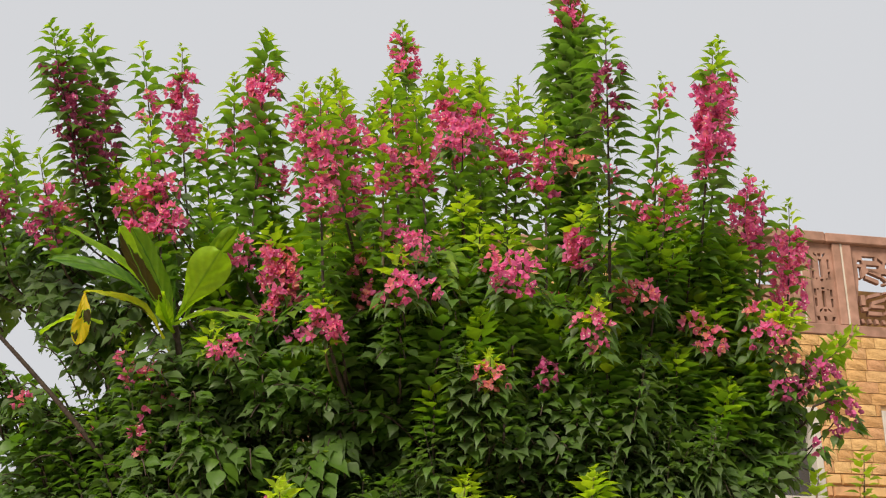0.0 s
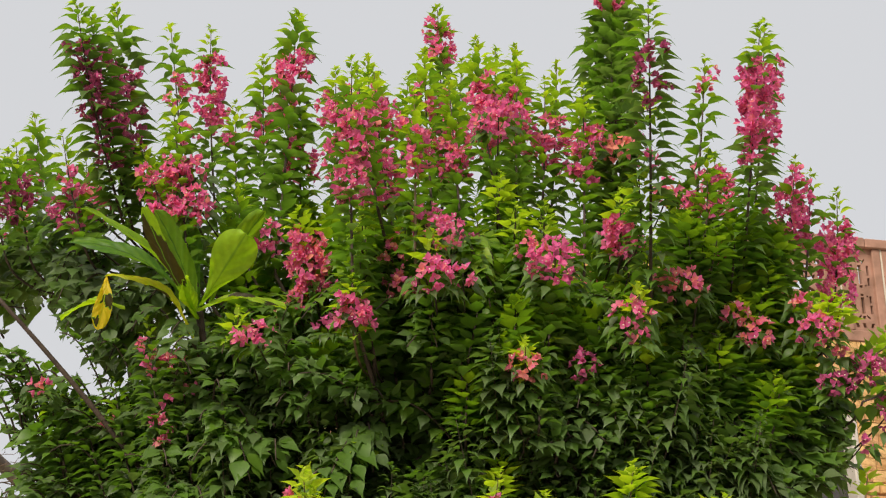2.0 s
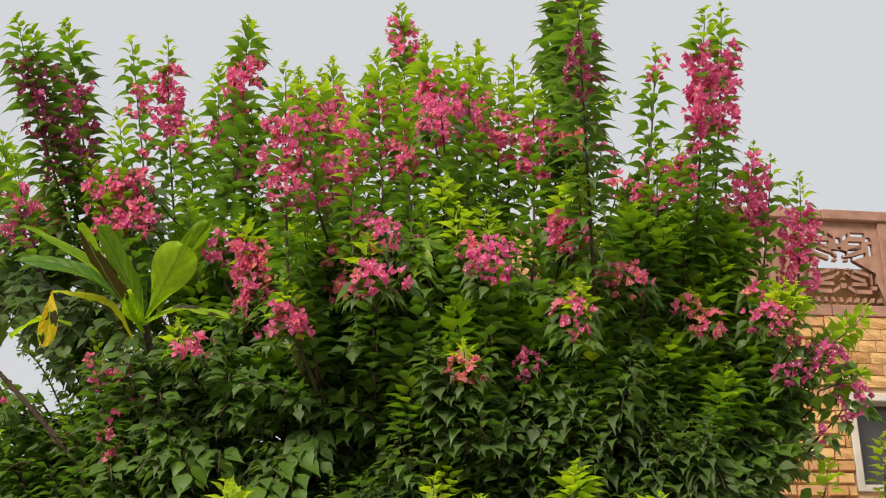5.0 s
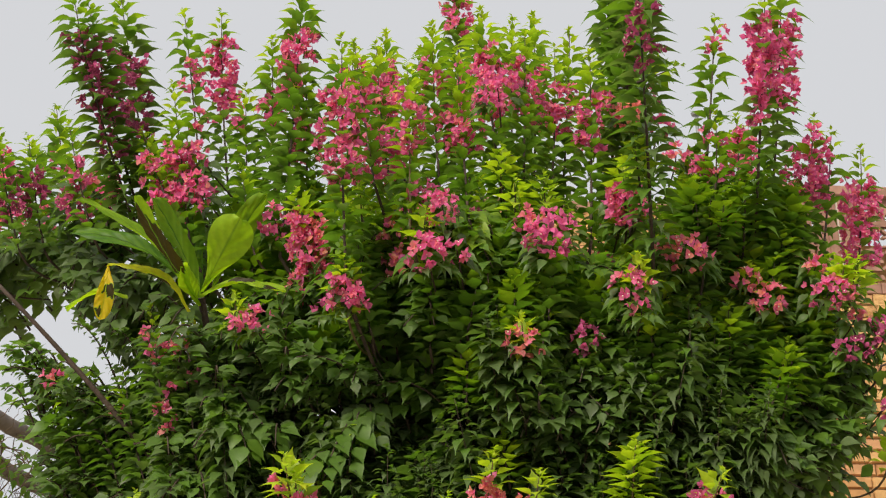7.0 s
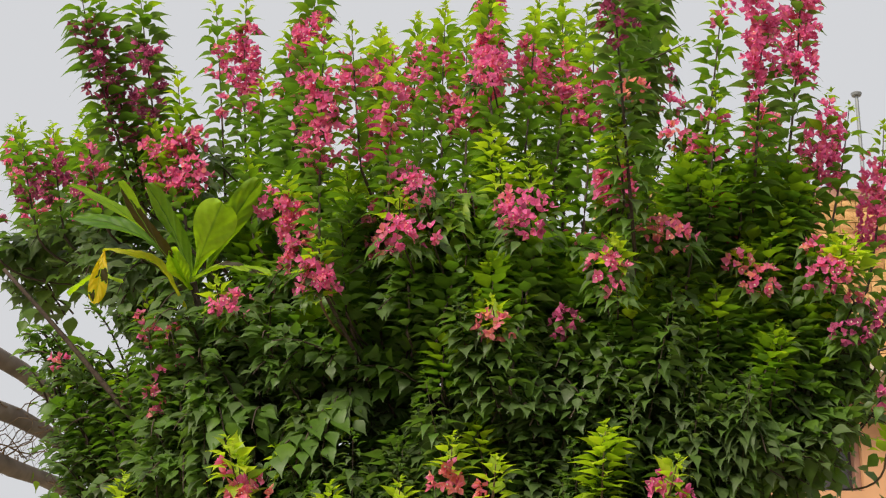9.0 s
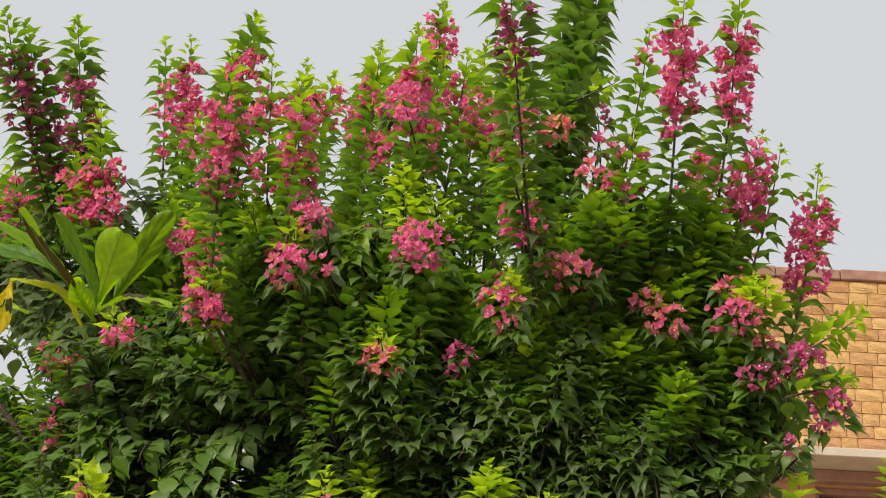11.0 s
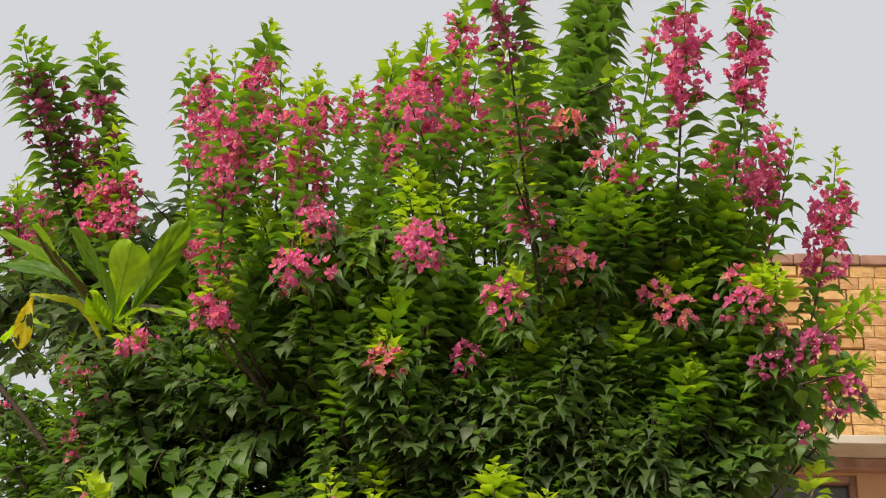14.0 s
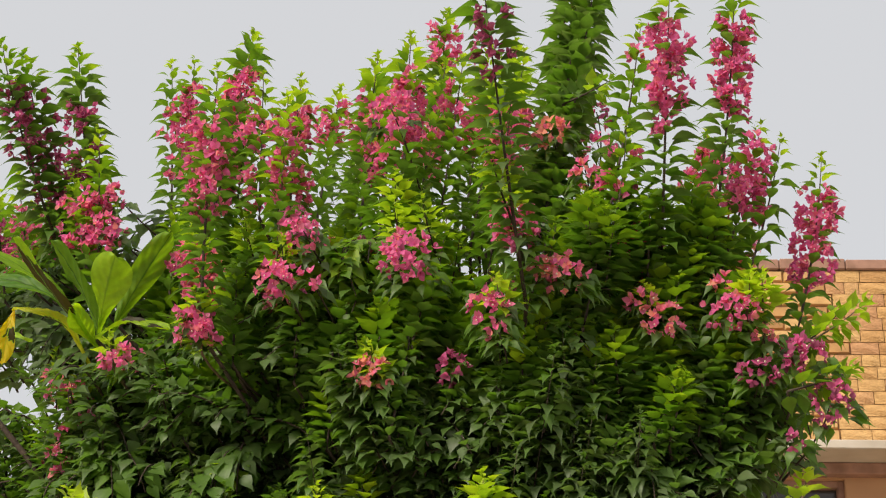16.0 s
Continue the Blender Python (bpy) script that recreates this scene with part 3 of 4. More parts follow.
spray((1.00, 4.50, 2.85), 0.046, 0.031, 2)


# The leafy body: side branches arching out and down to an uneven front
def front(x, z):
    return 4.24 + 0.34 * x * x + 0.10 * max(0.0, 2.9 - z) + 0.18 * max(0.0, z - 2.95)


# Shaded hollows in the front, where the leaves stand further back
HOLLOWS = ((-0.10, 2.70, 0.15, 0.10), (-0.72, 2.80, 0.07, 0.14), (-0.50, 2.60, 0.08, 0.07), (0.78, 2.60, 0.10, 0.06))


def hollow(x, z):
    return max(max(0.0, 1.25 - math.hypot((x - a) / p, (z - b) / q)) for a, b, p, q in HOLLOWS)


def bulge(x, z):
    """How far the leafy front swells or hollows."""
    return 0.17 * min(1.0, hollow(x, z)) + (0.12 + 0.14 * min(1.0, max(0.0, 2.9 - z) / 0.3)) * noise.noise(Vector((x * 2.6, 3.0, z * 2.6))) + 0.09 * noise.noise(Vector((x * 7, 9.0, z * 7)))


single = []


def side_branch(end, start, leaf, age_tone, near, bare=0.2, flat=True):
    """A thin branch; its leaves stand in two rows (flat) or all round it."""
    line = bezier(start, (start + end) / 2 + Vector((0, -0.05, 0.14)), end, 9)
    v, f = tube(line, [0.004 - 0.0003 * i for i in range(9)], 5)
    stem = under(mesh_object("side_branch", v, f, BARK, None, smooth=True))
    leaves = Foliage(HANGING)
    out = (end - start).normalized()
    n = int((end - start).length / (0.0135 if flat else 0.0125))
    turn = rng.uniform(0, 6.28)
    across = out.cross(UP).normalized()
    for i in range(n):
        s = bare + (1 - bare) * i / n
        k = s * 8
        a = min(int(k), 7)
        p = line[a].lerp(line[a + 1], k - a)
        size = leaf * rng.uniform(0.75, 1.15) * (1 if s < 0.85 else 0.75)
        if flat:
            r = across * (1 if i % 2 else -1) * rng.uniform(0.6, 1.0) + jitter(0.15)
            along = r + 0.6 * out - UP * rng.uniform(0.1, 0.65)
            nrm = UP * 0.9 + Vector((0, -0.75, 0)) + jitter(0.22)
        else:
            turn += 2.4 + rng.uniform(-0.4, 0.4)
            x = out.orthogonal().normalized()
            r = math.cos(turn) * x + math.sin(turn) * out.cross(x)
            r = (r + Vector((0, -0.35, 0)) + 0.3 * out).normalized()
            along = r + 0.3 * out - UP * rng.uniform(0.1, 0.8)
            nrm = UP * 0.7 + Vector((0, -0.8, 0)) + 0.25 * r + jitter(0.25)
        leaves.add(p + r * 0.015, along, nrm, size, age_tone + rng.uniform(-0.08, 0.12))
    if near and len(single) < 300:
        single.extend(leaves.rows[-6:])
        leaves.rows = leaves.rows[:-6]
    finish(stem, leaves, Foliage(BRACTS), [])


for i in range(1150):
    for _ in range(50):
        x, z = rng.uniform(-1.25, 1.25), rng.uniform(1.9, 3.2)
        wide = 1.14 - 0.85 * max(0.0, 2.72 - z) - 0.5 * max(0.0, z - 2.8) if x > 0 else 1.0 - 0.35 * max(0.0, z - 2.6)
        if abs(x) < wide and z < 3.2 - 0.12 * abs(x) and (z > 2.4 or rng.random() < 0.4):
            break
    if x < -0.5 and rng.random() < 0.4 or z > 2.85 and rng.random() < 0.25 or rng.random() < 0.55 * hollow(x, z):
        continue
    y = front(x, z) + bulge(x, z) + rng.choice((0.0, 0.0, 0.08, 0.25)) + rng.uniform(-0.03, 0.08)
    end = Vector((x, y, z))
    if veils(end):
        continue
    start = Vector((x * 0.78 + rng.uniform(-0.2, 0.2), y + rng.uniform(0.15, 0.4), z + rng.uniform(-0.16, 0.2)))
    # Leaf tone rises with height, light on the upper branches put into colour
    side_branch(end, start, rng.uniform(0.05, 0.07), 0.02 + 0.12 * rng.random() + 0.75 * max(0.0, z - 2.62), y < 4.4 and z > 2.3, 0.2, i % 5 < 3)

# Dull upright shoots in the lower front
for i in range(110):
    x = rng.uniform(-0.8, 1.0)
    z = max(rng.uniform(2.0, 2.68) + 0.2 * max(0.0, abs(x) - 0.5), 2.5 + 0.85 * (x - 0.85))
    if hollow(x, z + 0.15) > 0.3:
        continue
    base = Vector((x, front(x, z) + bulge(x, z) + rng.uniform(-0.02, 0.1), z))
    tip = base + Vector((rng.uniform(-0.08, 0.08) + 0.12 * x, rng.uniform(-0.14, 0.0), rng.uniform(0.22, 0.4)))
    if not (veils(tip) or veils(base) or veils((tip + base) / 2)):
        shoot(tip, base, [], rng.uniform(0.0, 0.07), rng.uniform(0.055, 0.07))

# Short upright shoots between the tall ones and the hanging leaves
for i in range(205):
    x = rng.uniform(-0.52, 0.92)
    z = rng.uniform(2.66, 3.05)
    y = front(x, z) + bulge(x, z) + rng.choice((-0.02, 0.04, 0.12, 0.3))
    base = Vector((x, y, z))
    tip = base + Vector((rng.uniform(-0.06, 0.06) + 0.05 * x, rng.uniform(0.0, 0.1), rng.uniform(0.16, 0.36)))
    if not (veils(tip) or veils(base) or veils((tip + base) / 2)):
        shoot(tip, base, [], rng.uniform(0.12, 0.36), rng.uniform(0.05, 0.062), 3)

# Leafy shoots standing in the hollows between the flower heads
for i in range(70):
    x = rng.uniform(0.38, 0.92) if i % 3 else rng.uniform(-0.12, 0.36)
    z = rng.uniform(2.72, 3.22) if i % 3 else rng.uniform(2.66, 2.9)
    base = Vector((x, front(x, z) + rng.uniform(0.02, 0.16), z))
    tip = base + Vector((rng.uniform(-0.05, 0.05) + 0.06 * x, rng.uniform(-0.06, 0.04), rng.uniform(0.16, 0.3)))
    if not (veils(tip) or veils(base) or veils((tip + base) / 2)):
        shoot(tip, base, [], rng.uniform(0.12, 0.32), rng.uniform(0.05, 0.06), 3)

# Growth behind, filling between the lower parts of the tall shoots
for i in range(95):
    x = rng.uniform(-0.75, 0.9)
    base = Vector((x, rng.uniform(4.55, 5.05), rng.uniform(2.95, 3.28)))
    tip = base + Vector((rng.uniform(-0.05, 0.05) + 0.05 * x, rng.uniform(0.0, 0.1), rng.uniform(0.18, 0.34)))
    shoot(tip, base, [(0.3, 0.8, 0.45)] if i % 9 == 0 else [], rng.uniform(0.25, 0.5), rng.uniform(0.052, 0.062), 3)

# Looser growth at the end of the bush, low, and dark hanging leaves above a gap
for i in range(360):
    x = rng.uniform(-1.42, -0.72)
    end = Vector((x, 4.5 + 0.5 * abs(x + 0.8) + rng.uniform(-0.1, 0.35), rng.uniform(2.1 if i % 2 else 2.55, 2.92 if x < -0.9 else 2.98)))
    start = end + Vector((rng.uniform(0.05, 0.25), rng.uniform(0.05, 0.3), rng.uniform(-0.25, -0.02)))
    side_branch(end, start, 0.057, 0.08 + 0.25 * rng.random() ** 2, False, 0.0, i % 2 == 0)
for i in range(36):
    x = rng.uniform(-1.85, -1.1)
    low = 3.34 if x < -1.34 else 3.22
    end = Vector((x, 4.9 + 0.35 * abs(x + 1.2) + rng.uniform(-0.1, 0.25), rng.uniform(low, 3.56) + 0.12 * (x + 1.5)))
    start = end + Vector((rng.uniform(0.05, 0.2), rng.uniform(0.05, 0.2), rng.uniform(-0.05, 0.15)))
    side_branch(end, start, 0.084, 0.06, False, 0.0, False)
for i in range(60):
    x = rng.uniform(-0.88, -0.5)
    end = Vector((x, 4.30 + rng.uniform(-0.06, 0.2), rng.uniform(2.3, 3.0)))
    start = end + Vector((rng.uniform(-0.1, 0.1), rng.uniform(0.15, 0.3), rng.uniform(-0.2, 0.1)))
    side_branch(end, start, 0.06, 0.12, False, 0.0)
# Leaves hanging across the edge of the gap
for i in range(15):
    x = rng.uniform(-1.2, -0.92)
    end = Vector((x, 4.75 + rng.uniform(-0.15, 0.15), 3.02 + 0.9 * (x + 1.2) + rng.uniform(-0.06, 0.16)))
    side_branch(end, end + Vector((rng.uniform(0.06, 0.16), rng.uniform(0.05, 0.15), rng.uniform(0.0, 0.14))), 0.066, 0.08, False, 0.0, False)
v, f = tube(bezier(Vector((-0.92, 4.62, 2.6)), Vector((-1.14, 4.47, 2.89)), Vector((-1.40, 4.42, 3.16)), 12), [0.010 - 0.0004 * i for i in range(12)], 8)
under(mesh_object("branch", v, f, BARK, None, "bare leaning branch", smooth=True))
for i in range(34):
    s = rng.random()
    end = Vector((-1.36 + 0.28 * s, 4.8 + rng.uniform(-0.1, 0.15), 3.24 - 0.27 * s + rng.uniform(-0.05, 0.10)))
    side_branch(end, end + Vector((rng.uniform(0.05, 0.16), rng.uniform(0.03, 0.12), rng.uniform(0.03, 0.14))), 0.07, 0.05, False, 0.0, False)
# Loose leafy ends low in the gap
for i in range(22):
    end = Vector((rng.uniform(-1.56, -1.30), 4.8 + rng.uniform(-0.1, 0.15), rng.uniform(2.92, 3.06)))
    side_branch(end + Vector((0, 0, rng.uniform(0.0, 0.1) if i % 4 == 0 else 0)), end + Vector((rng.uniform(0.06, 0.14), rng.uniform(0.05, 0.1), rng.uniform(-0.16, -0.06))), 0.05, 0.2 + 0.3 * rng.random(), False, 0.0, i % 2 == 0)
# Leaves close behind the frangipani
for i in range(62):
    end = Vector((rng.uniform(-1.04, -0.76), 4.64 + rng.uniform(-0.06, 0.2), rng.uniform(2.78, 3.28)))
    side_branch(end, end + Vector((rng.uniform(0.04, 0.14), rng.uniform(0.05, 0.15), rng.uniform(-0.12, 0.1))), 0.058, 0.12, False, 0.0, i % 2 == 0)
# Thin twigs with small leaves that reach across the gap
for a, b in (((-1.10, 4.75, 2.85), (-1.27, 4.7, 3.12)), ((-1.0, 4.7, 2.85), (-1.12, 4.62, 3.06)), ((-1.2, 4.8, 2.8), (-1.5, 4.75, 3.0))):
    side_branch(Vector(b), Vector(a), 0.04, 0.2, False, 0.1)

# Longer sprays of broad leaves that hang out over the front
for a, b in (((-0.42, 4.24, 2.48), (-0.3, 4.42, 2.71)), ((-0.35, 4.26, 2.53), (-0.32, 4.44, 2.72)), ((-0.49, 4.24, 2.46), (-0.37, 4.34, 2.56)), ((0.87, 4.5, 2.59), (0.6, 4.6, 2.68)), ((0.99, 4.56, 2.65), (0.75, 4.66, 2.74)), ((0.96, 4.5, 2.54), (0.71, 4.6, 2.6)), ((1.05, 4.62, 2.72), (0.84, 4.7, 2.82)), ((-0.66, 4.28, 2.6), (-0.76, 4.45, 2.81)), ((-0.61, 4.26, 2.55), (-0.72, 4.42, 2.71))):
    side_branch(Vector(a), Vector(b), 0.074, 0.24, False, 0.05)
    side_branch(Vector(a) + Vector((0.06, 0.05, 0.05)), Vector(b), 0.068, 0.16, False, 0.05)

# Deep leaves inside the crown
deep = Foliage(SMALL_LEAVES)
for i in range(3000):
    while True:
        p = Vector((rng.uniform(-1.1, 1.1), rng.uniform(4.5, 5.5), rng.uniform(1.5, 3.2)))
        if ((p.x - 0.05) / 1.1) ** 2 + ((p.y - 4.98) / 0.62) ** 2 + ((p.z - 2.25) / 1.05) ** 2 < 1:
            break
    if p.x < -0.45 and rng.random() < 0.75:
        continue
    deep.add(p, jitter(1) + Vector((0, -0.4, -0.3)), UP + jitter(0.8), rng.uniform(0.05, 0.085), 0.1 + rng.uniform(-0.05, 0.08))
ob = under(deep.build("inner_leaves", LEAF, None))
tagged(ob, "shaded leaves deep inside the crown", kind="stuff")

# Single flowers along the front: three bracts and a pale eye, in a few shapes
flower_meshes = {}
for tone in sorted(set(TONES)):
    for shape in range(2):
        fl, n = Foliage(BRACTS), 0
        for k in range(3):
            w = k * 2.094 + rng.uniform(-0.3, 0.3)
            r = Vector((math.cos(w), math.sin(w), 0))
            fl.add(Vector((0, 0, 0)), UP * rng.uniform(0.35, 0.9) + r, UP - 0.3 * r + jitter(0.2), rng.uniform(0.85, 1.1), tone + rng.uniform(-0.15, 0.15))
        ob = fl.build("flower", BRACT, None)
        me = ob.data
        bpy.data.objects.remove(ob)
        me.materials.append(PETAL_WHITE)
        bm = bmesh.new()
        bm.from_mesh(me)
        r = bmesh.ops.create_icosphere(bm, subdivisions=1, radius=0.06, matrix=Matrix.Translation((0, 0, 0.5)))
        for fc in {fc for q in r["verts"] for fc in q.link_faces}:
            fc.material_index = 1
        bm.to_mesh(me)
        bm.free()
        flower_meshes[tone, shape] = me
for place, out, size, turn, tone in lone:
    ob = new("flower", flower_meshes[tone, rng.randrange(2)])
    ob.matrix_world = Matrix.Translation(place) @ out.to_track_quat("Z", "Y").to_matrix().to_4x4() @ Matrix.Rotation(turn, 4, "Z") @ Matrix.Diagonal((size, size, size, 1))
    under(ob)

# Single large leaves along the front
leaf_meshes = []
for v, f in HANGING:
    me = bpy.data.meshes.new("leaf")
    me.from_pydata([tuple(q) for q in v], [], f)
    me.polygons.foreach_set("use_smooth", [True] * len(f))
    a = me.attributes.new("age_tone", "FLOAT", "POINT")
    a.data.foreach_set("value", np.full(len(v), 0.16, dtype=np.float32))
    me.materials.append(LEAF)
    leaf_meshes.append(me)
for p, x, y, z, size, age_tone, k in single:
    ob = new("leaf", leaf_meshes[k])
    m = Matrix((x * size, y * size, z * size)).transposed().to_4x4()
    m.translation = p
    ob.matrix_world = m
    under(ob)

# ---- broad-leaved plant in front of the bush ----
plant = new("frangipani")
plant.location = (-0.79, 4.32, 0)
tagged(plant, "frangipani with broad leaves, some yellowed and browned", "plant")
bpy.context.view_layer.update()
v, f = tube([Vector((-0.74, 4.64, -0.03)), Vector((-0.74, 4.62, 1.4)), Vector((-0.755, 4.56, 2.6)), Vector((-0.77, 4.48, 2.9)), Vector((-0.79, 4.39, 3.07))], (0.028, 0.024, 0.017, 0.014, 0.012), 9)
under(mesh_object("stem", v, f, BARK, None, smooth=True), plant)


def broad_leaf(base, tip, width, droop, facing, age_tone, label="", brown=0.0, blunt=0.55, far=1.8):
    """A long leaf widest beyond its middle, with a paler ribbed blade and a groove along the midrib."""
    base, tip = Vector(base), Vector(tip)
    d = tip - base
    n, m = 49, 10
    side = d.cross(Vector(facing)).normalized()
    up = side.cross(d).normalized()
    verts, faces, ages = [], [], []
    for i in range(n):
        t = i / (n - 1)
        w = width * (0.08 + 0.92 * max(0.0, math.sin(math.pi * t ** far)) ** blunt) if i < n - 1 else 0.15 * width
        c = base + d * t + up * (droop * 4 * t * (1 - t))
        for j in range(-m, m + 1):
            u = j / m
            wave = 0.008 * math.sin(9 * t + 3 * u + 40 * width) * abs(u)
            back = -0.012 * u * u * width / 0.06 if i == n - 1 else 0.0
            verts.append(c + side * (w * u) + up * (0.24 * w * abs(u) + wave + 0.0012 * math.sin(42 * (t - 0.25 * abs(u)))) + d.normalized() * back)
            spot = noise.noise(Vector((u * 1.1, t * 3.0, 5 + 7 * width))) + 0.22 * noise.noise(Vector((u * 2.6, t * 8.0, 2 + 7 * width)))
            dead = brown and spot > 0.40 - brown * (1 - min(1.0, abs(t - 0.62) / 0.34)) and 0.25 < t < 0.95 and abs(j) > 0
            ages.append(0.01 if dead else age_tone + 0.07 * spot - (0.16 if j == 0 else 0.0) + 0.02 * math.sin(42 * (t - 0.25 * abs(u))))
    k = 2 * m + 1
    for i in range(n - 1):
        for j in range(2 * m):
            a = i * k + j
            faces.append((a, a + 1, a + k + 1, a + k))
    return under(mesh_object("leaf", verts, faces, BROAD, None, label, ages, True), plant)


crown = (-0.79, 4.39, 3.05)
broad_leaf((-0.785, 4.38, 3.085), (-0.628, 4.165, 3.215), 0.060, -0.014, (0.30, 0.38, 0.86), 0.54, "broad bright yellow-green leaf", 0.0, 0.72, 2.5)
broad_leaf((-0.77, 4.42, 3.10), (-0.615, 4.43, 3.392), 0.044, 0.02, (-0.55, 0.5, 0.55), 0.42)
broad_leaf(crown, (-0.90, 4.09, 3.268), 0.034, -0.012, (0.45, 0.5, 0.65), 0.58, "green leaf with a withered brown patch", 1.25)
broad_leaf((-0.80, 4.42, 3.08), (-0.905, 4.27, 3.335), 0.042, 0.015, (0.55, 0.75, 0.45), 0.36)
broad_leaf((-0.80, 4.44, 3.08), (-0.86, 4.52, 3.40), 0.036, 0.02, (-0.1, -1, 0.2), 0.3)
broad_leaf((-0.82, 4.37, 3.10), (-1.08, 4.14, 3.29), 0.034, 0.035, (0.1, -0.6, 0.75), 0.42)
broad_leaf((-0.84, 4.38, 3.13), (-1.165, 4.34, 3.27), 0.036, 0.045, (0.15, -0.75, 0.65), 0.28)
broad_leaf((-0.80, 4.38, 2.99), (-1.05, 4.335, 3.165), 0.024, 0.06, (0.2, -0.6, 0.9), 0.80, "yellowed drooping leaf with brown edges", 0.35)
broad_leaf((-1.045, 4.338, 3.165), (-1.062, 4.34, 3.005), 0.026, 0.014, (0.5, -1, 0), 0.98, "curled yellow leaf tip", 0.42)
broad_leaf((-1.00, 4.38, 3.085), (-1.20, 4.45, 3.075), 0.028, 0.03, (0.1, -0.6, 0.9), 0.60)
broad_leaf((-0.79, 4.37, 3.07), (-0.535, 4.33, 3.055), 0.026, 0.03, (0, -0.6, 0.85), 0.62, "green leaf with brown spots", 0.5)
broad_leaf(crown, (-0.82, 4.27, 3.13), 0.036, -0.01, (0.2, -1, 0.5), 0.6)

# ---- pole trellis beside the bush ----
trellis = new("pole_trellis")
trellis.location = (-2.1, 6.5, 0)
tagged(trellis, "trellis of weathered round poles with wire mesh", "trellis")
bpy.context.view_layer.update()
POLES = ((-2.2, 3.33, 0.040), (-2.2, 3.14, 0.040), (-2.2, 2.95, 0.038))
for x0, z0, r in POLES:
    pts = [Vector((x0 + 0.012 * math.sin(k * 1.1 + z0), 4.6 + 3.8 * k / 13, z0 + 0.012 * math.cos(k * 1.7 + 9 * z0))) for k in range(14)]
    v, f = tube(pts, [r * (1 - 0.02 * k + 0.05 * math.sin(k * 2.3 + z0)) for k in range(14)], 12)
    under(mesh_object("rail", v, f, POLE_WOOD, None, smooth=True), trellis)
for y in (4.65, 8.35):
    v, f = tube([Vector((-2.28, y, z)) for z in (-0.05, 1.2, 2.4, 3.5)], (0.05, 0.048, 0.046, 0.042), 12)
    under(mesh_object("post", v, f, POLE_WOOD, None, smooth=True), trellis)
# Dry vine stems wound loosely along the poles
vs, fs = [], []
for i in range(70):
    x0, z0, r = POLES[1 + i % 2]
    y = rng.uniform(5.4, 7.2)
    pts = [Vector((x0 + 0.05, y, z0 + rng.uniform(-0.03, 0.05)))]
    head = Vector((rng.uniform(-0.3, 0.5), rng.choice((-1, 1)), rng.uniform(-0.5, 0.7)))
    for k in range(9):
        head = (head + jitter(0.7)).normalized()
        q = pts[-1] + head * 0.045
        q.z += (z0 + 0.03 - q.z) * 0.12
        q.x = max(q.x, x0 + 0.02)
        pts.append(q)
    v, f = tube(pts, [0.0035 - 0.0003 * k for k in range(10)], 4)
    n = len(vs)
    vs += v
    fs += [tuple(n + k for k in q) for q in f]
tagged(under(mesh_object("dry_vine", vs, fs, YOUNG_STEM, None, "dry twigs and vine stems caught on the poles", smooth=True), trellis), kind="stuff")
vine = Foliage(LEAVES)
for i in range(150):
    x0, z0, r = POLES[1 + i % 2]
    vine.add(Vector((x0 + rng.uniform(0.02, 0.14), rng.uniform(6.1, 7.4), z0 + rng.uniform(-0.07, 0.12))), jitter(1) - UP * 0.6, UP + Vector((0.4, -0.6, 0)) + jitter(0.4), rng.uniform(0.035, 0.06), rng.uniform(0.2, 0.6))
tagged(under(vine.build("creeper_leaves", LEAF, None, "small creeper leaves on the poles"), trellis), kind="stuff")
vs, fs = [], []
for k in range(46):
    for lean in (-1, 1):
        y0 = 4.7 + 0.08 * k
        a = Vector((-2.2, y0, 2.95))
        b = Vector((-2.2, min(8.3, max(4.7, y0 + lean * 0.2)), 3.14))
        v, f = tube([a, b], (0.0012, 0.0012), 3)
        n = len(vs)
        vs += v
        fs += [tuple(n + i for i in q) for q in f]
under(mesh_object("wire_mesh", vs, fs, WIRE, None, "thin wire mesh"), trellis)

# ---- sandstone building ----
from mathutils.geometry import tessellate_polygon

C0, TURN = Vector((0.87, 0.42, -0.04)), radians(16)
building = new("sandstone_building")
building.matrix_world = Matrix.Translation(C0) @ Matrix.Rotation(TURN, 4, "Z")
tagged(building, "yellow sandstone building with carved red parapet", "building")
bpy.context.view_layer.update()
# In the building's own axes: x along the front, y away from the viewer, z up
FACE, BAY, CORNER, EAVE, TOP, LEFT, LEDGE_Z = 21.0, 20.0, 7.93, 10.25, 10.4, 3.3, 7.45
RAIL_LOW, RAIL_TOP = 8.76, 8.93


def wall_part(name, boxes, mat, label="", bevel=0.0):
    bm = bmesh.new()
    for lo, hi in boxes:
        box(bm, lo, hi, bevel)
    ob = part(name, bm, mat, building, label)
    return ob


# Left wing: upper wall, slab ledge, plastered wall with openings below
wall_part("wall", [((LEFT, FACE + 0.03, LEDGE_Z + 0.1), (CORNER + 0.5, FACE + 0.45, EAVE))], MORTAR, "stone-faced upper wall")
for i in range(6):
    a = LEFT + i * 0.92
    wall_part("coping", [((a + 0.004, FACE - 0.06, EAVE), (min(a + 0.92, CORNER + 0.5) - 0.004, FACE + 0.5, TOP + 0.012 * (i % 2)))], RED_STONE, "red sandstone coping", 0.015)
wall_part("ledge", [((LEFT, FACE - 0.75, LEDGE_Z), (CORNER - 0.004, FACE + 0.3, LEDGE_Z + 0.12))], LEDGE, "grey stone slab over the openings", 0.012)
